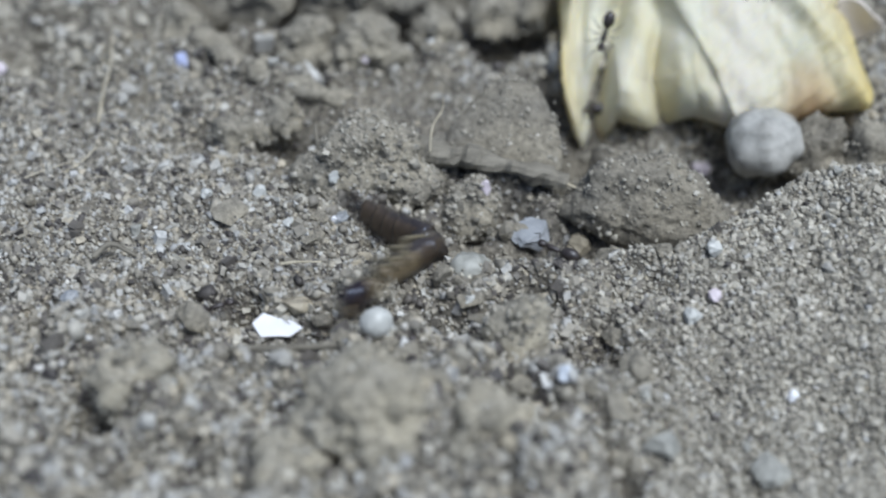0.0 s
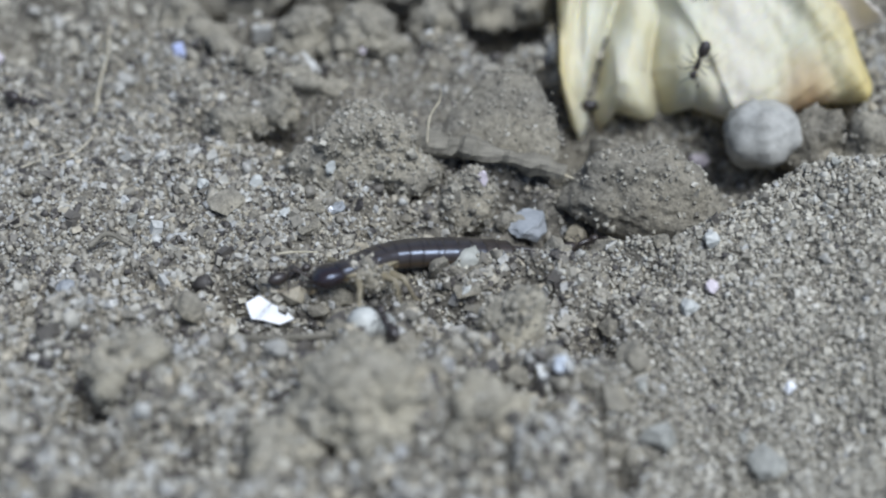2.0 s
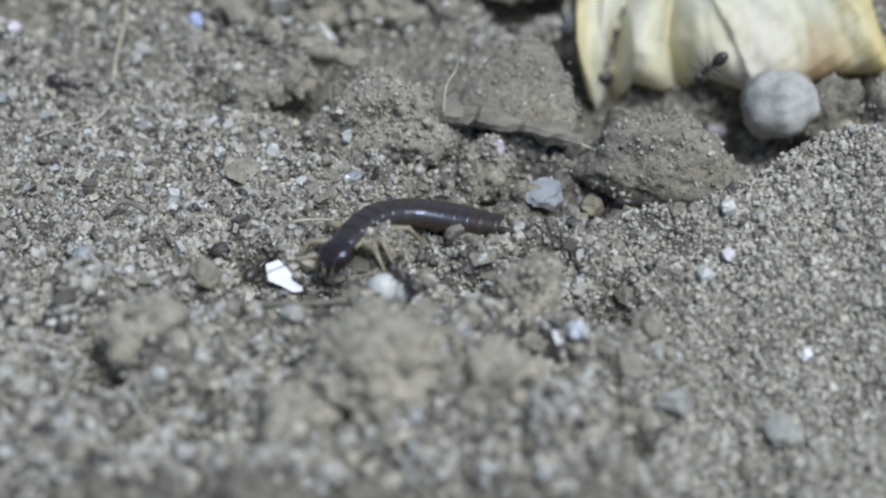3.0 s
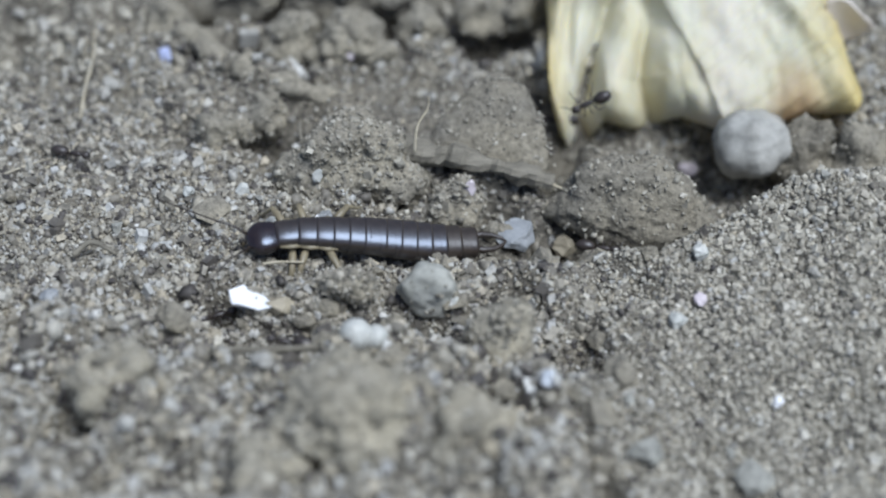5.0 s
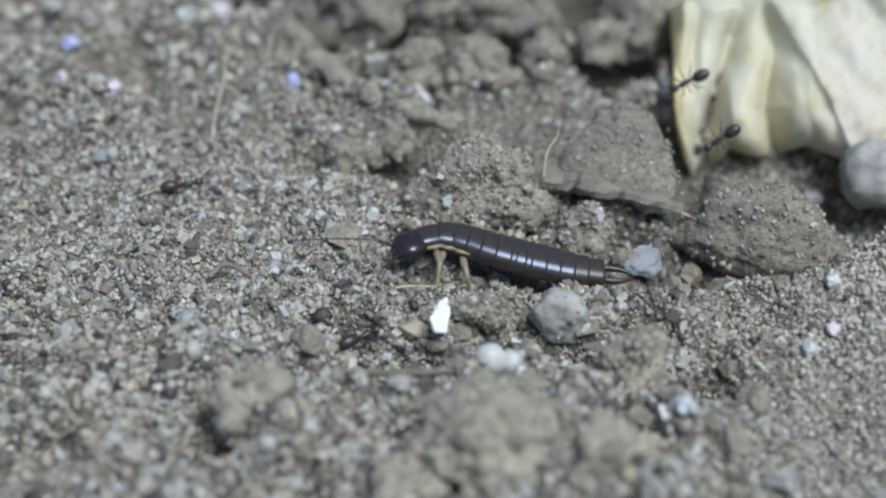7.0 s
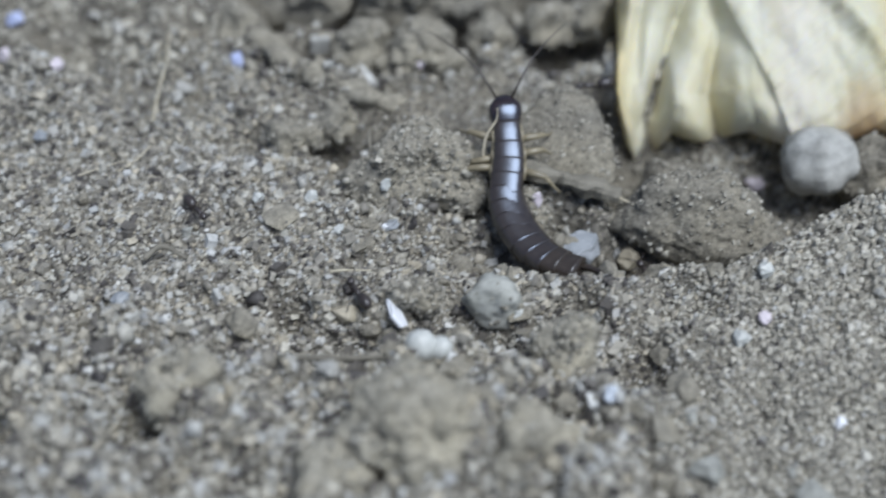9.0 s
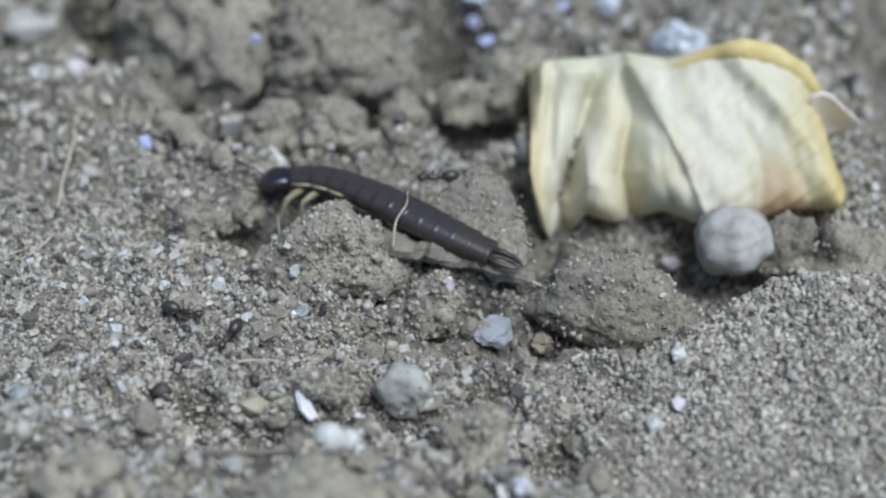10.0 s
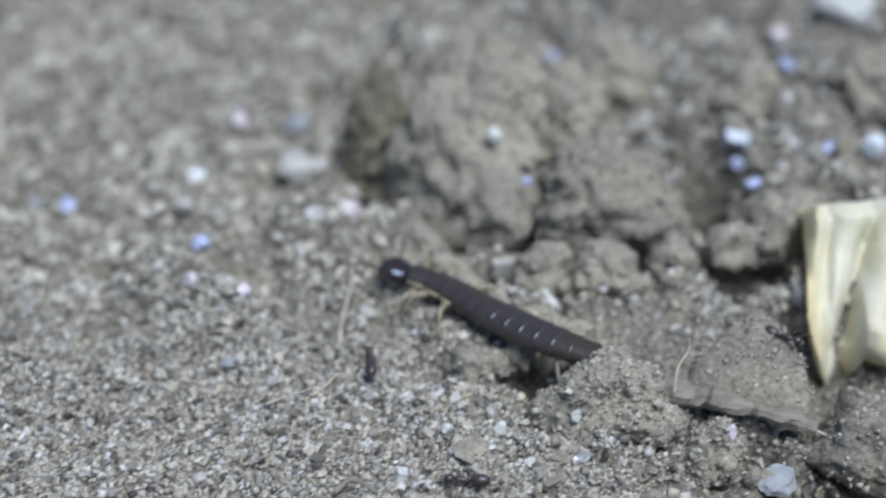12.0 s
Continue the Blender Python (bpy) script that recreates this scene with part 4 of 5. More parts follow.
        cols.append([bm.verts.new(Vector((20.4 + 3.0 * u - 0.7 * u * v, 14.6 + 1.0 * u + 0.5 * math.sin(u * 3 + v * 2), 0.6 + 1.6 * u * u + (3.4 - 2.4 * u * u) * v + 0.25 * math.sin(5 * u))) * MM) for v in [k / 12 for k in range(13)]])
    for a, b in zip(cols, cols[1:]):
        for k in range(12):
            bm.faces.new((a[k], b[k], b[k + 1], a[k + 1]))
    flap = smooth(part("petal_flap", bm, LOOSE_PETAL, root, "pale loose flap at the petal's end"))
    flap.matrix_basis = pose(-13 * MM, -12 * MM, 0)
    mod = flap.modifiers.new("thickness", "SOLIDIFY")
    mod.thickness = 0.14 * MM
    return tagged(root, "crumpled cream-yellow dried petal lying on the soil", "petal")


PETAL_THING = petal()


# ---- the earwig ----
# Each row: seconds, the way its back faces, and five points from the head's front to the tail, in millimetres.
spine_writhing = [
    (0.00, (0, 0.95, 0.05), [(-4.5, -5.1, 0.5), (-2.9, -3.2, 0.6), (-0.8, -0.3, 0.0), (-2.5, 1.3, -0.1), (-4.8, 3.1, 0.4)]),
    (0.10, (0, 0.95, 0.05), [(-3.3, -5.3, 0.5), (-1.5, -3.3, 0.2), (-0.4, -1.3, 0.0), (-1.7, 1.3, 0.0), (-3.2, 3.7, 0.4)]),
    (0.20, (0, 0.95, 0.05), [(-2.7, -5.6, 0.5), (-2.5, -3.4, 0.3), (-1.5, -0.9, -0.0), (-2.2, 1.0, 0.0), (-3.8, 2.6, 0.7)]),
    (0.30, (0, 0.95, 0.05), [(-2.7, -5.5, 0.5), (-2.2, -3.3, 0.2), (-1.7, -1.1, -0.1), (-2.0, 0.7, 0.0), (-3.1, 2.6, 0.4)]),
    (0.40, (0, 0.95, 0.05), [(-5.0, -4.2, 0.6), (-2.9, -3.0, 0.5), (-1.2, -0.9, 0.0), (-2.8, 1.1, 0.0), (-4.3, 2.6, 0.4)]),
    (0.50, (0, 0.95, 0.05), [(-4.5, -4.1, 0.8), (-2.4, -2.8, 0.4), (-0.9, -0.7, -0.0), (-2.4, 1.1, 0.0), (-4.2, 1.7, 0.3)]),
    (0.60, (0, 0.95, 0.05), [(-0.2, -5.0, 0.5), (-0.5, -3.1, 0.4), (-0.9, -0.8, 0.0), (-2.0, 1.0, 0.0), (-3.8, 2.5, 0.4)]),
    (0.70, (0, 0.95, 0.05), [(-1.8, -5.5, 0.5), (-1.3, -3.3, 0.2), (-1.0, -1.2, -0.0), (-2.0, 0.8, 0.0), (-3.6, 2.4, 0.4)]),
    (0.80, (0, 0.95, 0.05), [(-1.4, -5.4, 0.4), (-0.5, -3.4, 0.3), (-0.1, -1.4, 0.1), (-1.1, 0.7, 0.0), (-3.3, 2.1, 0.4)]),
    (0.90, (0, 0.95, 0.05), [(-1.2, -5.4, 0.5), (-0.2, -3.6, 0.4), (0.2, -1.5, 0.2), (-1.1, 0.4, 0.1), (-3.3, 1.8, 0.4)]),
    (1.00, (0, 0.95, 0.05), [(-1.0, -5.2, 0.5), (-0.1, -3.7, 0.6), (0.5, -1.0, 0.1), (-0.7, 0.6, 0.0), (-2.4, 1.4, 0.4)]),
    (1.20, (0, 0.95, 0.05), [(-0.8, -5.3, 0.5), (0.3, -4.0, 0.6), (1.1, -1.7, 0.2), (0.3, 0.3, 0.0), (-1.0, 1.4, 0.4)]),
    (1.40, (0, 0.95, 0.05), [(-1.8, -5.4, 0.5), (-0.3, -3.7, 0.3), (1.2, -2.0, 0.3), (0.6, 0.0, 0.1), (-0.5, 1.6, 0.4)]),
    (1.60, (0, 0.95, 0.05), [(-2.1, -5.4, 0.4), (-0.5, -3.5, 0.3), (1.3, -1.9, 0.3), (0.8, 0.3, 0.0), (-0.5, 2.2, 0.4)]),
    (1.70, (0, 0.95, 0.05), [(-2.8, -5.0, 0.5), (-1.0, -3.2, 0.3), (1.3, -1.4, 0.1), (1.0, 0.4, -0.0), (-0.5, 2.2, 0.4)]),
    (1.80, (0, 0.3, 0.9), [(-4.6, -4.3, 0.4), (-2.9, -1.4, 0.0), (-1.0, 0.0, -0.3), (1.1, 0.0, -0.6), (2.7, 0.2, -0.8)]),
    (2.00, (0, 0.3, 0.9), [(-5.9, -4.1, 0.6), (-4.2, -3.4, 0.7), (-2.2, -1.9, 0.2), (0.2, -1.3, -0.1), (2.2, -0.7, -0.6)]),
    (2.20, (0, 0.3, 0.9), [(-5.9, -6.0, 0.6), (-3.8, -3.4, 0.4), (-1.2, -1.5, 0.1), (0.9, -1.7, -0.0), (2.2, -2.2, -0.0)]),
    (2.50, (0, 0.6, 0.75), [(-6.7, -5.8, 0.6), (-5.1, -2.7, 0.6), (-2.7, -0.5, 0.1), (-0.8, 0.2, -0.4), (1.2, -0.2, -0.7)]),
    (2.60, (0, 0.6, 0.75), [(-6.3, -6.3, 0.6), (-4.7, -2.3, 0.5), (-2.5, -0.5, 0.1), (-0.4, -0.4, -0.3), (1.6, -0.8, -0.5)]),
    (2.70, (0, 0.6, 0.75), [(-6.0, -6.0, 0.6), (-4.3, -2.6, 0.6), (-2.4, -1.2, 0.1), (-0.2, -1.4, -0.1), (2.1, -2.1, -0.0)]),
]
spine_struggling = [
    (3.02, (0, 0.27, 0.88), [(-5.9, -5.1, 0.8), (-4.1, -2.3, 0.7), (-2.2, -1.1, 0.2), (-0.1, -1.3, 0.0), (2.2, -1.9, 0.0)]),
    (3.34, (0, 0.45, 0.58), [(-5.8, -3.1, 0.8), (-3.7, -1.5, 0.6), (-1.8, -0.9, 0.1), (0.2, -0.8, -0.1), (2.5, -1.3, -0.2)]),
    (3.66, (0, 0.65, 0.22), [(-5.6, -0.7, 0.8), (-3.3, -0.5, 0.4), (-1.3, -0.6, -0.0), (0.6, -0.4, -0.3), (2.7, -0.6, -0.5)]),
    (3.98, (0, 0.83, -0.08), [(-5.4, 1.4, 0.8), (-2.9, 0.3, 0.3), (-0.9, -0.3, -0.2), (0.9, 0.0, -0.5), (3.0, -0.0, -0.7)]),
    (4.30, (0, 0.9, -0.2), [(-5.4, 2.2, 0.6), (-2.7, 0.6, 0.1), (-0.8, -0.2, -0.4), (1.0, 0.2, -0.7), (3.1, 0.2, -0.9)]),
    (4.40, (0, 0.9, -0.1), [(-6.7, 1.8, 1.1), (-4.1, 1.6, 0.4), (-1.8, 0.8, -0.2), (0.4, 1.0, -0.6), (2.6, 1.4, -1.0)]),
    (4.50, (0, 0.9, 0.1), [(-7.8, 2.1, 1.1), (-4.9, 1.9, 0.4), (-1.9, 1.3, -0.2), (0.4, 1.4, -0.6), (2.9, 1.9, -0.6)]),
    (4.60, (0, 0.7, 0.6), [(-8.8, -0.3, 0.9), (-6.3, 1.2, 0.7), (-3.3, 1.4, 0.2), (-0.3, 1.5, -0.4), (3.0, 1.9, -1.0)]),
    (4.70, (0, 0.5, 0.8), [(-8.5, -0.4, 0.9), (-6.0, 0.1, 0.8), (-3.4, 0.2, 0.3), (-0.1, 0.9, -0.4), (3.1, 1.6, -1.0)]),
    (4.80, (0, -0.1, 1), [(-8.7, -0.2, 0.9), (-6.2, 0.7, 0.8), (-3.1, 0.9, 0.3), (0.1, 1.2, -0.4), (3.1, 1.8, -1.0)]),
    (5.00, (0, -0.36, 1), [(-8.5, -0.9, 0.9), (-6.3, -0.3, 0.9), (-3.2, -0.0, 0.5), (0.0, 0.4, -0.2), (3.4, 1.2, -0.9)]),
    (5.20, (0, -0.25, 1), [(-9.1, -1.2, 0.9), (-6.2, -0.9, 0.9), (-3.0, -0.7, 0.5), (0.0, -0.0, -0.2), (3.2, 1.1, -0.9)]),
    (5.40, (0, -0.38, 1), [(-8.8, 1.0, 0.9), (-5.7, 0.5, 0.9), (-2.5, -0.4, 0.4), (0.3, -0.1, -0.3), (2.9, 0.8, -1.0)]),
    (5.50, (0, -0.38, 1), [(-9.4, 4.8, 1.1), (-6.2, 3.5, 0.8), (-2.8, 1.6, 0.3), (0.2, 0.7, -0.4), (2.6, 0.8, -1.0)]),
]
spine_dragging = [
    (5.70, (0, 0.2, 1), [(-10.6, 0.7, 0.9), (-8.5, 2.2, 0.9), (-4.6, 2.1, 0.5), (-1.2, 1.2, -0.2), (1.7, 1.2, -0.9)]),
    (5.80, (0, 0.3, 1), [(-10.5, -0.0, 0.9), (-8.1, 1.6, 0.9), (-4.4, 2.3, 0.5), (-1.2, 1.3, -0.2), (1.9, 0.7, -0.9)]),
    (6.00, (0, 0.45, 1), [(-10.0, 3.1, 0.9), (-7.1, 2.2, 1.2), (-4.2, 1.8, 0.4), (-1.5, 1.5, -0.3), (2.1, 1.1, -1.0)]),
    (6.10, (0, 0.35, 1), [(-10.5, 6.0, 0.9), (-8.1, 4.5, 0.8), (-5.0, 2.4, 0.4), (-1.9, 1.4, -0.3), (1.7, 0.7, -1.0)]),
    (6.20, (0, 0.35, 1), [(-10.2, 4.7, 0.9), (-7.5, 3.0, 0.9), (-4.4, 2.0, 0.4), (-1.6, 1.5, -0.3), (1.6, 1.1, -1.0)]),
    (6.30, (0, 0.25, 1), [(-10.8, 1.1, 0.9), (-8.4, 0.5, 0.9), (-5.5, 1.1, 0.4), (-2.3, 1.6, -0.3), (1.8, 1.5, -1.0)]),
    (6.40, (0, 0.15, 1), [(-11.1, 0.0, 0.9), (-8.4, 0.9, 0.9), (-5.5, 1.3, 0.4), (-2.2, 1.6, -0.3), (1.6, 1.5, -1.0)]),
    (6.50, (0, 0.1, 1), [(-11.6, -0.3, 0.9), (-8.8, 0.4, 0.9), (-5.6, 0.6, 0.4), (-1.8, 0.9, -0.4), (2.4, 0.9, -1.0)]),
    (6.70, (0, -0.3, 1), [(-9.0, -1.4, 0.9), (-6.6, 0.5, 0.8), (-3.1, 0.3, 0.3), (-0.1, 0.5, -0.4), (3.0, 0.8, -1.0)]),
]
spine_climbing = [
    (7.10, (0, 0, 1), [(-7.5, 0.3, 1.3), (-5.4, 1.4, 1.1), (-2.5, 0.7, 0.5), (0.3, 0.5, -0.2), (3.4, 0.6, -0.8)]),
    (7.50, (0, 0, 1), [(-4.2, 3.9, 1.9), (-2.9, 3.2, 1.3), (-1.1, 1.6, 0.5), (1.1, 0.6, -0.3), (4.1, 0.2, -0.6)]),
    (7.90, (0, 0, 1), [(-0.9, 7.5, 2.5), (-0.3, 5.0, 1.6), (0.3, 2.5, 0.5), (2.0, 0.6, -0.3), (4.8, -0.2, -0.5)]),
    (8.30, (0, 0, 1), [(0.6, 7.9, 3.5), (0.9, 5.5, 1.9), (0.9, 2.9, 0.4), (2.3, 0.6, -0.5), (5.1, -0.4, -0.6)]),
    (8.50, (0, 0, 1), [(0.3, 7.8, 3.5), (0.6, 5.1, 1.9), (0.6, 2.5, 0.4), (2.1, 0.2, -0.4), (4.8, -1.0, -0.4)]),
    (9.00, (0, 0, 1), [(0.3, 7.95, 3.6), (0.6, 5.3, 1.85), (0.6, 3.1, 0.4), (2.2, 0.6, -0.4), (5.1, -1.2, -0.2)]),
    (9.20, (0.1, 0.05, 0.95), [(-1.6, 10.6, 2.6), (-0.3, 7.4, 1.8), (0.4, 4.2, 0.5), (1.9, 1.8, -0.3), (4.8, -0.8, -0.5)]),
    (9.50, (0.3, 0.12, 0.9), [(-3.8, 9.6, 2.0), (-0.8, 8.6, 2.3), (1.2, 6.4, 1.6), (2.8, 3.8, 0.2), (4.6, 1.2, -1.2)]),
]
spine_leaving = [
    (9.70, (0.15, 0.1, 0.9), [(-7.3, 10.2, 1.6), (-3.1, 8.9, 2.2), (0.0, 6.5, 1.8), (2.3, 4.5, 0.8), (4.2, 3.6, -0.4)]),
    (10.00, (0, 0, 1), [(-7.7, 10.5, 1.4), (-4.7, 10.1, 2.0), (-1.5, 8.4, 2.0), (1.5, 6.6, 1.6), (5.6, 4.6, 0.8)]),
    (10.50, (0, 0, 1), [(-8.5, 14.7, 1.4), (-5.5, 12.2, 1.8), (-2.6, 9.3, 2.2), (0.1, 7.4, 2.2), (3.6, 6.2, 1.8)]),
    (11.00, (0, 0, 1), [(-13.8, 11.1, 1.5), (-11.2, 11.0, 1.7), (-7.8, 9.4, 2.0), (-3.8, 8.0, 2.2), (1.4, 7.0, 1.8)]),
    (11.50, (0, 0, 1), [(-14.0, 15.9, 2.3), (-11.4, 15.0, 2.0), (-8.4, 11.4, 2.6), (-5.2, 8.8, 2.1), (-1.0, 6.9, 1.7)]),
    (12.00, (0, 0, 1), [(-16.4, 14.4, 2.3), (-13.3, 13.4, 1.9), (-9.8, 10.6, 1.9), (-6.4, 8.3, 2.0), (-2.9, 6.9, 1.8)]),
]


def quiver(rows, size):
    """Between the rows the body lashes to and fro, a thirtieth of a second to each side of every row."""
    out = []
    for k, (t, back, points) in enumerate(rows):
        swing = Vector((math.cos(2.4 * k), 0.9 * math.sin(2.4 * k), 0.25))
        for d in (-1, 0, 1):
            other = rows[min(max(k + d, 0), len(rows) - 1)]
            part_way = 0.0 if other[0] == t else min(0.5, 1 / 30 / abs(other[0] - t))
            moved = [tuple(Vector(p).lerp(Vector(q), part_way) + swing * (d * size * w)) for p, q, w in zip(points, other[2], (1.0, 0.6, 0.25, 0.6, 1.0))]
            if t + d / 30 >= 0:
                out.append((t + d / 30, back, moved))
    return out


SPINES = quiver(spine_writhing[:15], 0.9) + quiver(spine_writhing[15:], 0.3) + spine_struggling + spine_dragging + spine_climbing + quiver(spine_leaving[:2], 0.35) + spine_leaving[2:]
# part, distance of its middle behind the head's front, length, half width, half height
BODY = [
    ("head", 0.8, 1.6, 0.76, 0.56), ("pronotum", 2.1, 1.3, 0.66, 0.54), ("mesonotum", 3.1, 1.15, 0.73, 0.6), ("metanotum", 3.95, 1.1, 0.77, 0.64),
    ("abdomen_segment", 4.75, 1.1, 0.80, 0.67), ("abdomen_segment", 5.5, 1.1, 0.85, 0.69), ("abdomen_segment", 6.25, 1.1, 0.90, 0.70),
    ("abdomen_segment", 7.0, 1.1, 0.93, 0.70), ("abdomen_segment", 7.75, 1.1, 0.95, 0.70), ("abdomen_segment", 8.5, 1.1, 0.94, 0.69),
    ("abdomen_segment", 9.25, 1.1, 0.90, 0.66), ("abdomen_segment", 10.0, 1.1, 0.84, 0.62), ("abdomen_segment", 10.8, 1.2, 0.75, 0.56),
]
TAIL = 11.35


def ring_shell(length, wide, tall, front, back, flat, lip=0.06):
    """A body ring along x, its front towards +x: a flattened barrel whose rear edge laps over the next ring."""
    bm = bmesh.new()
    n, sides, rows = 9, 22, []
    for k in range(n + 1):
        a = k / n
        x = length * (0.5 - a)
        s = front + (1 - front) * math.sin(min(1.0, a / 0.45) * math.pi / 2) if a < 0.45 else 1 - (1 - back) * ((a - 0.45) / 0.55) ** 2
        if a > 0.88:
            s += lip * (1 if a < 0.99 else 0.2)
        row = []
        for i in range(sides):
            t = 2 * math.pi * i / sides
            c, d = math.cos(t), math.sin(t)
            row.append(bm.verts.new(Vector((x, wide * s * math.copysign(abs(c) ** 0.85, c), tall * s * (d ** flat if d > 0 else 0.75 * d))) * MM))
        rows.append(row)
    for a, b in zip(rows, rows[1:]):
        for i in range(sides):
            f = bm.faces.new((a[i], b[i], b[(i + 1) % sides], a[(i + 1) % sides]))
            f.material_index = 1 if sides * 0.54 <= i < sides * 0.96 else 0
    bm.faces.new(rows[0])
    bm.faces.new(rows[-1][::-1])
    bmesh.ops.recalc_face_normals(bm, faces=bm.faces)
    return bm


def tube(points, radii, sides=7):
    bm = bmesh.new()
    pts = [Vector(p) for p in points]
    rows = []
    for k, p in enumerate(pts):
        along = (pts[min(k + 1, len(pts) - 1)] - pts[max(k - 1, 0)]).normalized()
        side = along.cross(Vector((0.13, 0.2, 1))).normalized()
        up = side.cross(along)
        rows.append([bm.verts.new((p + (side * math.cos(t) + up * math.sin(t)) * radii[k]) * MM) for t in [2 * math.pi * i / sides for i in range(sides)]])
    for a, b in zip(rows, rows[1:]):
        for i in range(sides):
            bm.faces.new((a[i], a[(i + 1) % sides], b[(i + 1) % sides], b[i]))
    bm.faces.new(rows[0][::-1])
    bm.faces.new(rows[-1])
    bmesh.ops.recalc_face_normals(bm, faces=bm.faces)
    return bm


def ellipsoid(rx, ry, rz, at=(0, 0, 0), detail=3):
    bm = bmesh.new()
    bmesh.ops.create_icosphere(bm, subdivisions=detail, radius=1.0)
    for v in bm.verts:
        v.co = Vector((v.co.x * rx + at[0], v.co.y * ry + at[1], v.co.z * rz + at[2])) * MM
    return bm


def earwig():
    root = new("earwig")
    rings, legs, claws = [], [], []
    for name, at, length, wide, tall in BODY:
        wide, tall = wide * 1.04, tall * 1.0
        if name == "head":
            bm = ring_shell(length, wide * 1.05, tall, 0.4, 0.72, 0.5, 0.0)
            ob = smooth(part(name, bm, (HEAD, HEAD), root, "shiny red-brown head"))
            for s in (-1, 1):
                smooth(part("eye", ellipsoid(0.2, 0.1, 0.17, (-0.02, s * 0.66, 0.12)), EYE, ob, "small black eye"))
                pts = [(0.6, s * 0.32, 0.1)] + [(0.6 + 0.55 * k, s * (0.45 + 0.22 * k + 0.03 * k * k), 0.3 + 0.22 * k - 0.035 * k * k) for k in range(1, 8)]
                smooth(part("antenna", tube(pts, [0.08, 0.055, 0.045, 0.04, 0.036, 0.032, 0.028, 0.022]), SHELL_DULL, ob, "thin beaded dark antenna"))
                smooth(part("mouthpart", tube([(0.6, s * 0.2, -0.2), (0.85, s * 0.22, -0.35), (0.95, s * 0.12, -0.5)], [0.1, 0.09, 0.05]), BELLY, ob, "short tan mouthpart"))
        else:
            front = {"pronotum": 0.92, "mesonotum": 0.95, "metanotum": 0.96}.get(name, 0.995)
            bm = ring_shell(length, wide, tall, front, 1.0 if name != "pronotum" else 0.96, min(0.8, max(0.42, 0.42 + 0.06 * (at - 4))), 0.012)
            thorax = name.endswith("notum")
            ob = smooth(part(name, bm, (SHELL, BELLY) if thorax else (SHELL_DULL if at > 9.5 else SHELL, BELLY if at < 5 else UNDER), root, "glossy dark brown plate" if thorax else ""))
            if thorax:
                for s in (-1, 1):
                    bm = tube([(0.4 * length, s * wide * 0.96, 0.1), (0, s * wide * 1.04, 0.1), (-0.45 * length, s * wide * 1.0, 0.1)], [0.07, 0.12, 0.08])
                    smooth(part("rim", bm, LEG, ob, "straw-yellow side rim"))
        rings.append(ob)
    for k, (ring, sweep) in enumerate(((1, 0.9), (2, 0.1), (3, -0.9))):
        for s in (-1, 1):
            pts = [(0, s * 0.5, -0.3), (0.3 * sweep, s * 1.15, -0.1), (0.6 * sweep, s * 1.75, -0.05), (0.85 * sweep, s * 2.0, -0.5), (1.05 * sweep, s * 2.2, -0.9), (1.3 * sweep, s * 2.4, -1.0)]
            leg = smooth(part("leg", tube(pts, [0.18, 0.2, 0.15, 0.1, 0.07, 0.045]), LEG, root, "straw-yellow jointed leg"))
            legs.append((leg, ring, s, k))
    for s in (-1, 1):
        pts = [(0.15, s * 0.32, 0), (-0.4, s * 0.46, 0.02), (-0.95, s * 0.44, 0.05), (-1.4, s * 0.28, 0.08), (-1.65, s * 0.06, 0.1)]
        claws.append((smooth(part("pincer", tube(pts, [0.2, 0.18, 0.14, 0.1, 0.04], 9), SHELL_DULL, root, "curved dark brown tail pincer")), s))
    tagged(root, "dark brown earwig with straw-yellow legs and tail pincers", "earwig")
    return root, rings, legs, claws


EARWIG, RINGS, LEGS, PINCERS = earwig()


def spine_curve(points):
    pts = [Vector(p) for p in points]
    fine = []
    for k in range(len(pts) - 1):
        p0, p1, p2, p3 = pts[max(k - 1, 0)], pts[k], pts[k + 1], pts[min(k + 2, len(pts) - 1)]
        for s in range(24):
            a = s / 24
            fine.append(0.5 * (2 * p1 + (p2 - p0) * a + (2 * p0 - 5 * p1 + 4 * p2 - p3) * a * a + (3 * p1 - p0 - 3 * p2 + p3) * a ** 3))
    fine.append(pts[-1])
    run = [0.0]
    for a, b in zip(fine, fine[1:]):
        run.append(run[-1] + (b - a).length)
    return fine, run


def place_on(curve, s):
    """The point s millimetres behind the head's front; past the end it goes on straight."""
    fine, run = curve
    if s >= run[-1]:
        way = (fine[-1] - fine[-6]).normalized()
        return fine[-1] + way * (s - run[-1])
    for k in range(len(run) - 1):
        if run[k + 1] >= s:
            a = (s - run[k]) / max(1e-9, run[k + 1] - run[k])
            return fine[k].lerp(fine[k + 1], a)
    return fine[-1]


def body_frame(curve, s, back, stretch):
    s *= stretch
    p = place_on(curve, s)
    ahead = (place_on(curve, max(0.0, s - 0.45)) - place_on(curve, s + 0.45)).normalized()
    b = Vector(back).normalized()
    left = b.cross(ahead).normalized()
    up = ahead.cross(left)
    m = Matrix((ahead, left, up)).transposed().to_4x4()
    m.translation = p * MM
    return m


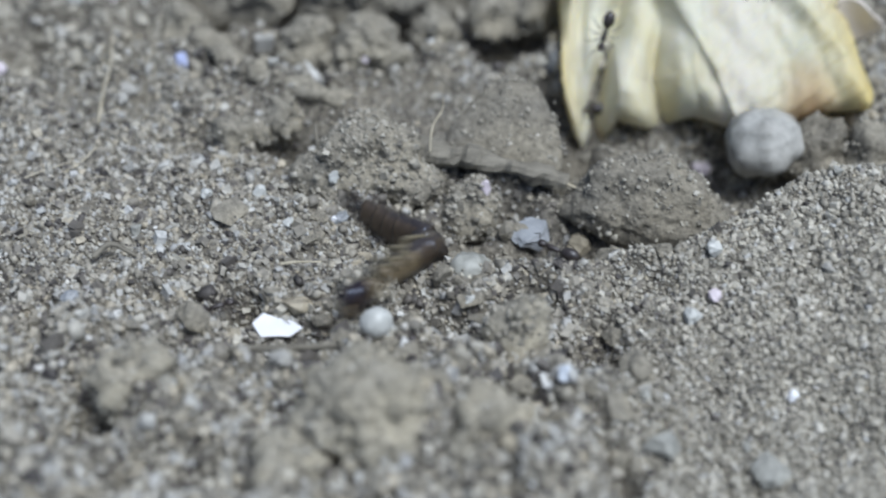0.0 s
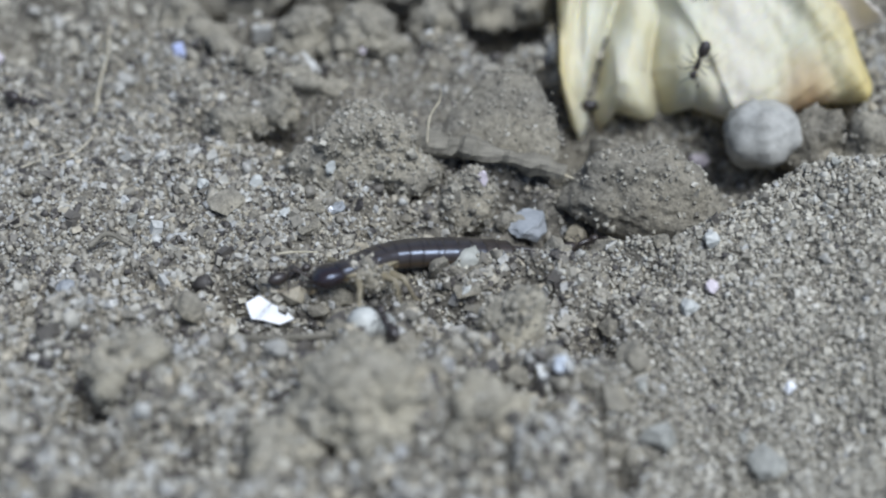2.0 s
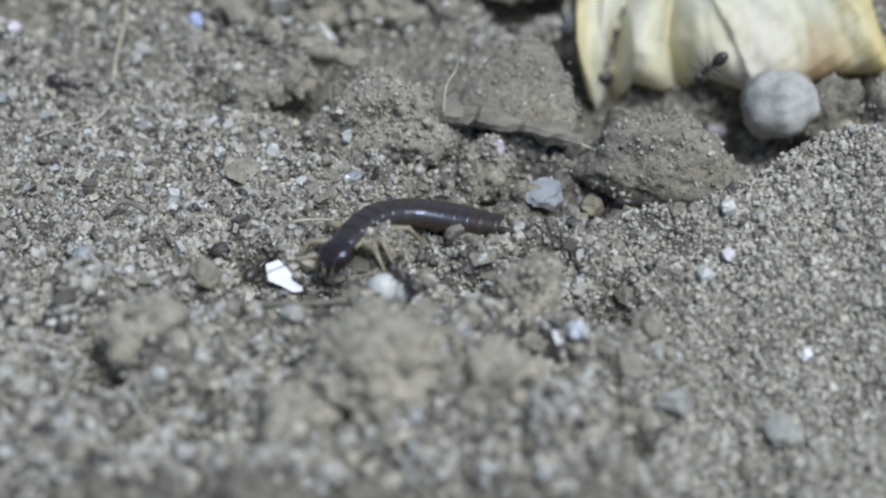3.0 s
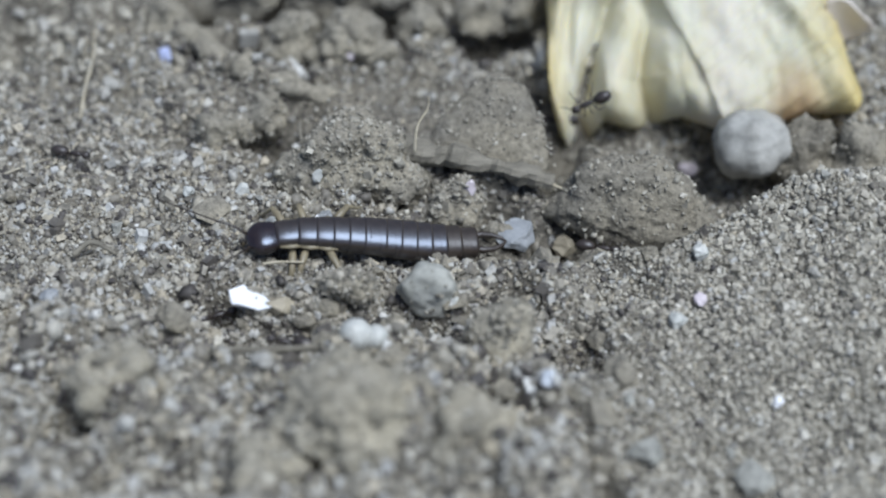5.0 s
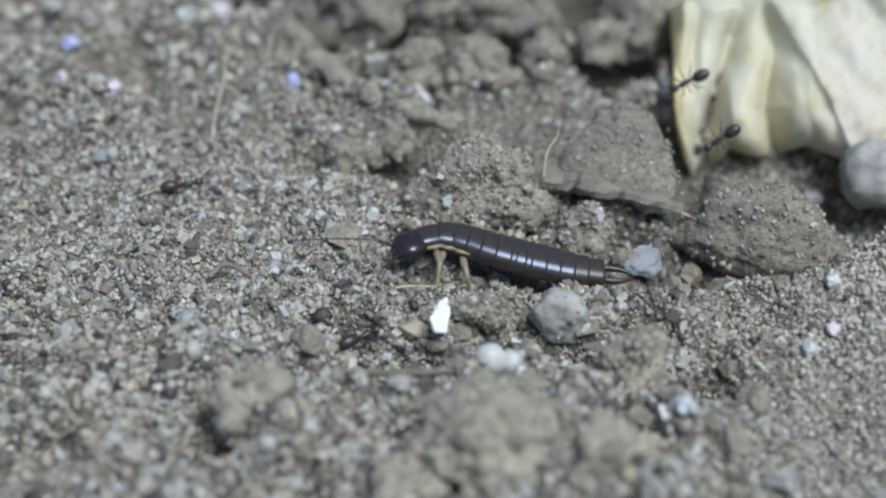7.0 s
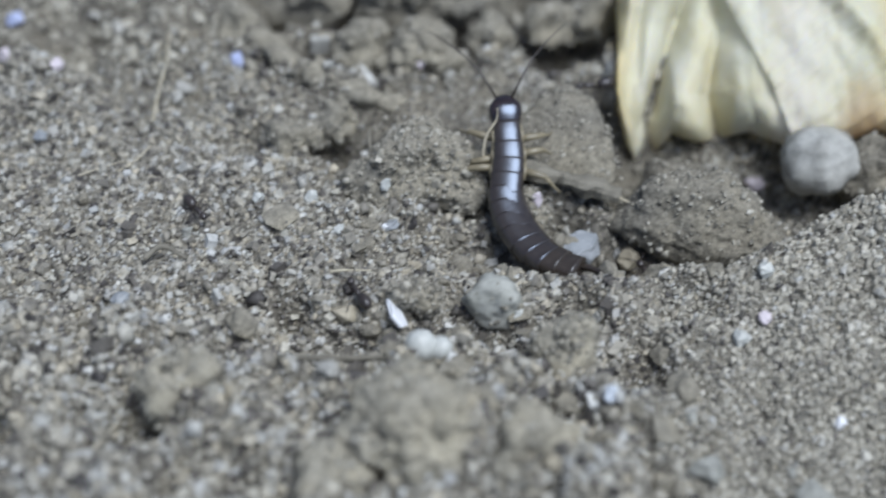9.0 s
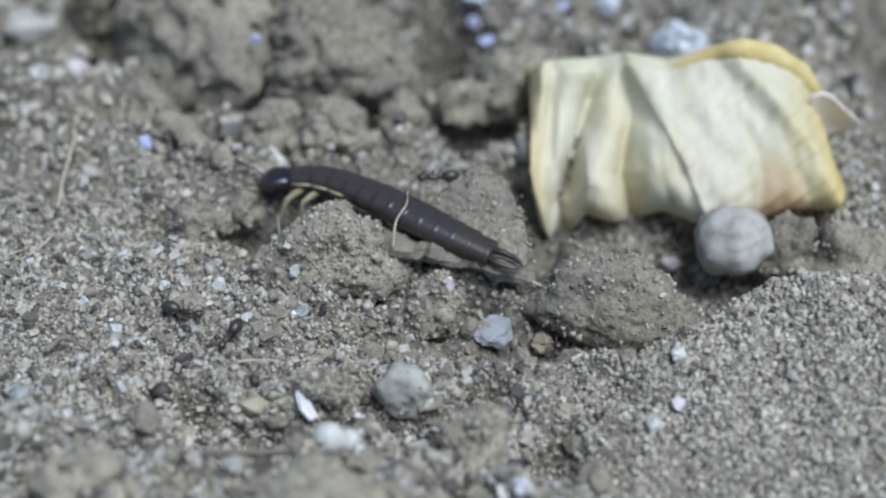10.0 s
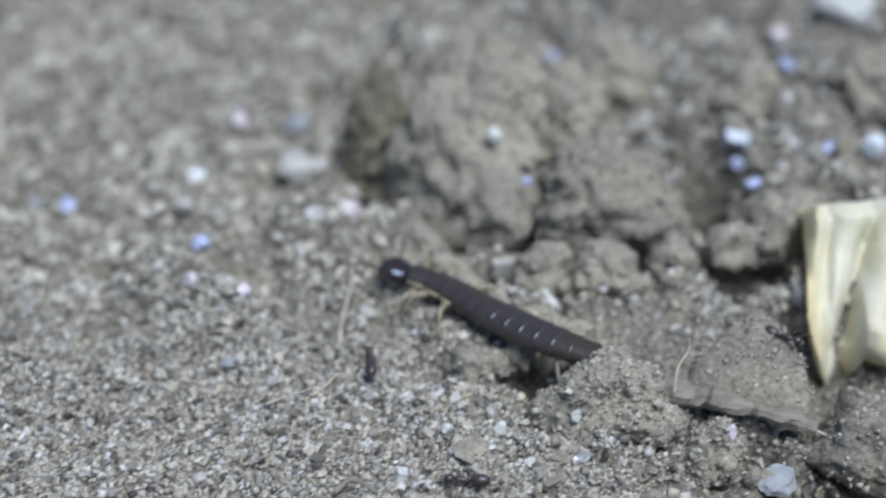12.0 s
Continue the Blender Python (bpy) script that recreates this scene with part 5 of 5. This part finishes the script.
def earwig_motion():
    rows = {ob: [] for ob in [EARWIG] + RINGS + [l[0] for l in LEGS] + [c[0] for c in PINCERS]}
    for t, back, points in SPINES:
        curve = spine_curve(points)
        stretch = min(1.24, max(0.88, curve[1][-1] / 12.7))
        base = body_frame(curve, 3.95, back, stretch)
        inv = base.inverted()
        rows[EARWIG].append((t, base))
        for ob, (name, at, *_) in zip(RINGS, BODY):
            rows[ob].append((t, inv @ body_frame(curve, at, back, stretch)))
        for leg, ring, s, k in LEGS:
            swing = 16 * math.sin(t * 9 + k * 2.1 + s)
            rows[leg].append((t, inv @ body_frame(curve, BODY[ring][1], back, stretch) @ pose(0, 0, 0, s * 10 * math.sin(t * 11 + k), 0, swing)))
        for claw, s in PINCERS:
            rows[claw].append((t, inv @ body_frame(curve, TAIL, back, stretch) @ pose(0, 0, 0, 0, 0, s * (4 + 5 * math.sin(t * 5)))))
    for ob, keyed in rows.items():
        walk(ob, keyed)


# ---- ants ----
def ant():
    root = new("ant")
    smooth(part("gaster", ellipsoid(0.5, 0.32, 0.32, (-0.75, 0, 0.42)), ANT, root, "glossy black rear body"))
    smooth(part("thorax", tube([(-0.3, 0, 0.36), (-0.05, 0, 0.42), (0.3, 0, 0.46), (0.52, 0, 0.48)], [0.07, 0.13, 0.16, 0.08], 9), ANT, root))
    head = smooth(part("head", ellipsoid(0.25, 0.21, 0.19, (0.74, 0, 0.5)), ANT, root))
    for s in (-1, 1):
        smooth(part("antenna", tube([(0.9, s * 0.08, 0.55), (1.05, s * 0.4, 0.72), (1.4, s * 0.5, 0.5)], [0.03, 0.028, 0.024], 5), ANT, root))
        for k, sweep in enumerate((0.55, 0.0, -0.6)):
            x = 0.28 - 0.2 * k
            leg = tube([(x, s * 0.1, 0.4), (x + 0.35 * sweep, s * 0.5, 0.62), (x + 0.7 * sweep, s * 0.72, 0.25), (x + 0.85 * sweep, s * 0.9, 0.0)], [0.035, 0.03, 0.022, 0.014], 5)
            smooth(part("leg", leg, ANT, root, "thin dark leg"))
    root.scale = (0.98, 0.98, 0.98)
    return tagged(root, "tiny black ant with thin legs", "ant", "ants round the earwig")


def on_ground(x, y, heading, lift=0.1):
    z = max(float(height(x + dx, y + dy)) for dx, dy in ((0, 0), (0.5, 0), (-0.5, 0), (0, 0.5), (0, -0.5)))
    return pose(x * MM, y * MM, (z + lift) * MM, 0, 0, heading)


ANTS = [ant()]
while len(ANTS) < 7:
    ANTS.append(copy_thing(ANTS[0], Matrix()))
for a, words in zip(ANTS, ("tiny black ant climbing on the cream petal", "second black ant on the cream petal", "tiny black ant running by the tail",
                           "tiny black ant crossing the sandy flat", "tiny black ant tugging near the white flake", "tiny black ant beside the earwig's head",
                           "tiny black ant on the flat slab")):
    tagged(a, words)


def on_petal(x, z, turn):
    """Clinging to the petal's front, body along the sheet."""
    v = (z + 0.4) / 9.5
    y = 9.2 + 7.4 * max(0.0, v) ** 1.1 - 0.9
    return Matrix.Translation(((x + 0.7) * MM, y * MM, (z - 0.84 * (y - 10.1)) * MM)) @ pose(0, 0, 0, 90 - 25 * v, 0, 0) @ pose(0, 0, 0, 0, 0, turn)


def ant_motion():
    walk(ANTS[0], [(0.0, on_petal(7.8, 6.0, 255)), (0.3, on_petal(9.1, 5.6, 240)), (0.9, on_petal(11.1, 6.4, 320)), (1.2, on_petal(13.4, 5.0, 330)), (1.5, on_petal(13.5, 4.6, 290)), (1.8, on_petal(12.6, 3.7, 260)), (2.1, on_petal(12.6, 3.1, 250)), (2.4, on_petal(12.4, 2.1, 255)), (2.7, on_petal(12.4, 0.8, 240)), (4.3, on_petal(8.1, 0.9, 195)), (4.7, on_petal(7.4, 1.3, 180)), (5.1, on_petal(7.5, 0.9, 222)), (5.3, on_petal(7.9, 0.1, 250)), (5.7, on_petal(7.8, 0.7, 285)), (5.9, on_petal(8.0, 0.2, 275)), (6.1, on_petal(8.0, 1.5, 262)), (6.3, on_petal(8.0, 1.5, 255)), (6.7, on_petal(7.9, 0.5, 235)),
                   (7.6, on_petal(6.2, 1.5, 180)), (8.3, on_ground(5.4, 14.0, 110)), (9.0, on_ground(6.5, 18.5, 60)), (12.0, on_ground(9.0, 19.0, 10))])
    walk(ANTS[1], [(0.0, on_petal(16.5, 9.0, 180)), (3.0, on_petal(12.0, 8.6, 190)), (4.5, on_petal(9.2, 10.4, 200)), (5.6, on_petal(7.4, 10.4, 265)), (5.75, on_petal(6.7, 7.9, 265)), (5.9, on_petal(7.0, 5.9, 265)), (6.1, on_petal(6.7, 4.4, 262)), (6.3, on_petal(6.4, 4.2, 262)), (6.7, on_petal(6.0, 5.0, 225)),
                   (7.5, on_petal(6.2, 3.0, 200)), (8.5, on_ground(5.3, 12.5, 150)), (10.0, on_ground(11.0, 18.8, 100)), (12.0, on_ground(13.0, 19.0, 60))])
    walk(ANTS[2], [(0.0, on_ground(5.2, -1.4, 150)), (1.0, on_ground(3.6, -0.9, 130)), (1.5, on_ground(4.4, 0.8, 60)), (2.5, on_ground(8.8, 1.6, 10)), (2.7, on_ground(8.9, 0.8, 0)), (4.3, on_ground(6.9, 1.4, -20)),
                   (4.5, on_ground(6.6, 1.9, -25)), (5.2, on_ground(9.2, 0.9, -10)), (6.5, on_ground(10.8, 1.3, 20)), (8.5, on_ground(7.4, 1.2, 100)), (10.0, on_ground(7.9, 1.5, 140)), (12.0, on_ground(6.6, 3.0, 120))])
    walk(ANTS[3], [(0.0, on_ground(-24.0, 10.0, -40)), (2.7, on_ground(-20.5, 8.6, -30)), (5.5, on_ground(-17.6, 5.8, -10)), (6.5, on_ground(-19.2, 5.6, 20)), (8.3, on_ground(-16.2, 3.8, -50)), (8.6, on_ground(-16.0, 3.4, -60)),
                   (9.5, on_ground(-12.0, 1.2, -40)), (10.5, on_ground(-10.0, 1.4, 0)), (12.0, on_ground(-16.0, 7.8, 100))])
    walk(ANTS[4], [(0.0, on_ground(-10.6, -4.2, 20)), (1.5, on_ground(-6.2, -2.9, 10)), (2.7, on_ground(-8.6, -4.2, 60)), (4.3, on_ground(-9.6, -3.6, 20)), (5.5, on_ground(-9.9, -3.6, 20)), (6.1, on_ground(-9.4, -4.3, 0)),
                   (6.5, on_ground(-9.2, -4.2, 10)), (8.3, on_ground(-7.8, -4.4, 90)), (9.0, on_ground(-6.3, -3.4, 120)), (9.5, on_ground(-7.7, -1.2, 170)), (10.0, on_ground(-8.2, -0.3, 250)), (12.0, on_ground(-10.5, -0.5, 180))])
    walk(ANTS[5], [(0.0, on_ground(-1.5, -7.8, 90)), (2.5, on_ground(-2.5, -6.9, 120)), (4.5, on_ground(-2.2, -6.2, 160)), (5.0, on_ground(-6.3, -6.6, 170)), (5.5, on_ground(-8.2, -6.2, 175)), (6.5, on_ground(-6.8, -6.2, 150)),
                   (7.4, on_ground(-9.5, -12.0, 240)), (8.3, on_ground(-12.0, -19.0, 250)), (12.0, on_ground(-14.0, -26.0, 250))])
    walk(ANTS[6], [(0.0, on_ground(7.6, 12.5, 180)), (6.7, on_ground(6.8, 12.0, 180)), (9.5, pose(3.4 * MM, 10.2 * MM, 2.2 * MM, 10, 0, 200)), (10.0, pose(1.4 * MM, 9.6 * MM, 2.1 * MM, 10, 0, 190)), (11.0, pose(2.0 * MM, 10.4 * MM, 2.3 * MM, 10, 0, 10)),
                   (11.2, pose(3.6 * MM, 9.9 * MM, 2.2 * MM, 10, 0, -20)), (12.0, pose(4.8 * MM, 9.0 * MM, 1.9 * MM, 10, 0, -30))])


# ---- things that get pushed about ----
def flake():
    bm = bmesh.new()
    ring = [(-1.25, 0.1), (-0.75, 0.66), (-0.06, 0.4), (0.5, 0.46), (1.2, 0.12), (0.6, -0.38), (-0.12, -0.34), (-0.75, -0.54)]
    top = [bm.verts.new(Vector((x, y, 0.12 + 0.06 * x)) * MM) for x, y in ring]
    low = [bm.verts.new(Vector((x * 0.9, y * 0.9, -0.1 + 0.06 * x)) * MM) for x, y in ring]
    bm.faces.new(top)
    bm.faces.new(low[::-1])
    for k in range(len(ring)):
        bm.faces.new((low[k], low[(k + 1) % len(ring)], top[(k + 1) % len(ring)], top[k]))
    bmesh.ops.bevel(bm, geom=bm.edges[:], offset=0.05 * MM, segments=1, affect="EDGES")
    ob = part("shell_flake", bm, CHALK)
    return tagged(ob, "bright white chipped shell flake lying on the sand", "shell flake")


FLAKE = flake()


def pair():
    root = new("white_pebble")
    a = lump("grain", (0, 0, 0), (0.78, 0.66, 0.7), 611, QUARTZ, 3, 0.1, 0.3)
    b = lump("grain", (0, 0, 0), (0.6, 0.54, 0.58), 612, QUARTZ, 3, 0.08, 0.3)
    for ob, x in ((a, -0.42), (b, 0.5)):
        ob.parent = root
        ob.matrix_basis = pose(x * MM, 0, 0)
    return tagged(root, "two joined white quartz grains at the trench edge", "stone")


PAIR = pair()
ROLLER = tagged(lump("pebble", (0, 0, 0), (1.25, 1.05, 1.15), 652, ROLLED, 4, 0.3, 1.0, (0, 0, 0), 40), "grey-green angular lump rolled out by the earwig", "stone")


def pushed_motion():
    g = lambda x, y, lift, *r: pose(x * MM, y * MM, (float(height(x, y)) + lift) * MM, *r)
    walk(FLAKE, [(0.0, g(-7.7, -4.9, 0.6, 46, 8, 0)), (1.5, g(-7.8, -4.8, 0.6, 46, 8, 0)), (2.0, g(-7.9, -4.8, 0.55, 44, 26, 0)), (2.7, g(-7.9, -4.8, 0.45, 40, 45, 5)), (4.3, g(-8.1, -4.0, 0.35, 14, 6, -24)),
                 (6.1, g(-8.1, -4.0, 0.35, 14, 6, -22)), (6.3, g(-7.2, -3.9, 0.6, 45, 10, 20)), (6.5, g(-5.9, -4.0, 1.0, 50, 0, 75)), (6.7, g(-5.6, -4.0, 0.95, 50, 0, 78)), (8.3, g(-4.6, -4.2, 1.0, 50, 0, 110)),
                 (12.0, g(-4.4, -4.3, 1.0, 50, 0, 112))])
    walk(PAIR, [(0.0, g(-2.9, -6.5, 0.95, 0, 62, 0)), (0.8, g(-2.9, -6.5, 0.95, 0, 60, 0)), (1.0, g(-3.1, -6.7, 0.85, 0, 10, 0)), (4.3, g(-2.8, -6.8, 0.75, 0, 12, 0)), (12.0, g(-2.8, -6.8, 0.7, 0, 12, 0))])
    walk(ROLLER, [(0.0, g(1.2, -1.6, -0.5, 0, -60, 0)), (2.7, g(1.2, -1.6, -0.5, 0, -60, 0)), (4.3, g(-1.1, -2.8, 0.55, 0, 70, 0)), (4.5, g(-0.7, -3.1, 0.6, 0, 40, 0)), (4.7, g(0.0, -3.3, 0.6, 0, 0, 0)), (12.0, g(0.0, -3.3, 0.6, 0, 0, 0))])


def petal_motion():
    """A puff of air lifts the petal's free end about its far corner; it drops back at once."""
    rest, hinge = pose(13.7 * MM, 12 * MM, 0), Vector((22.7 * MM, 9.5 * MM, 1.2 * MM))
    tilt = lambda a: Matrix.Translation(hinge) @ pose(0, 0, 0, 0, a, 0) @ Matrix.Translation(-hinge) @ rest
    walk(PETAL_THING, [(t, tilt(a)) for t, a in ((0.0, 0), (9.1, 0), (9.2, 0.3), (9.3, 20), (9.4, 20.5), (9.5, 5.5), (9.6, 2.4), (9.8, 0), (10.0, 0), (12.0, 0))])


def motions():
    petal_motion()
    earwig_motion()
    ant_motion()
    pushed_motion()


motions()
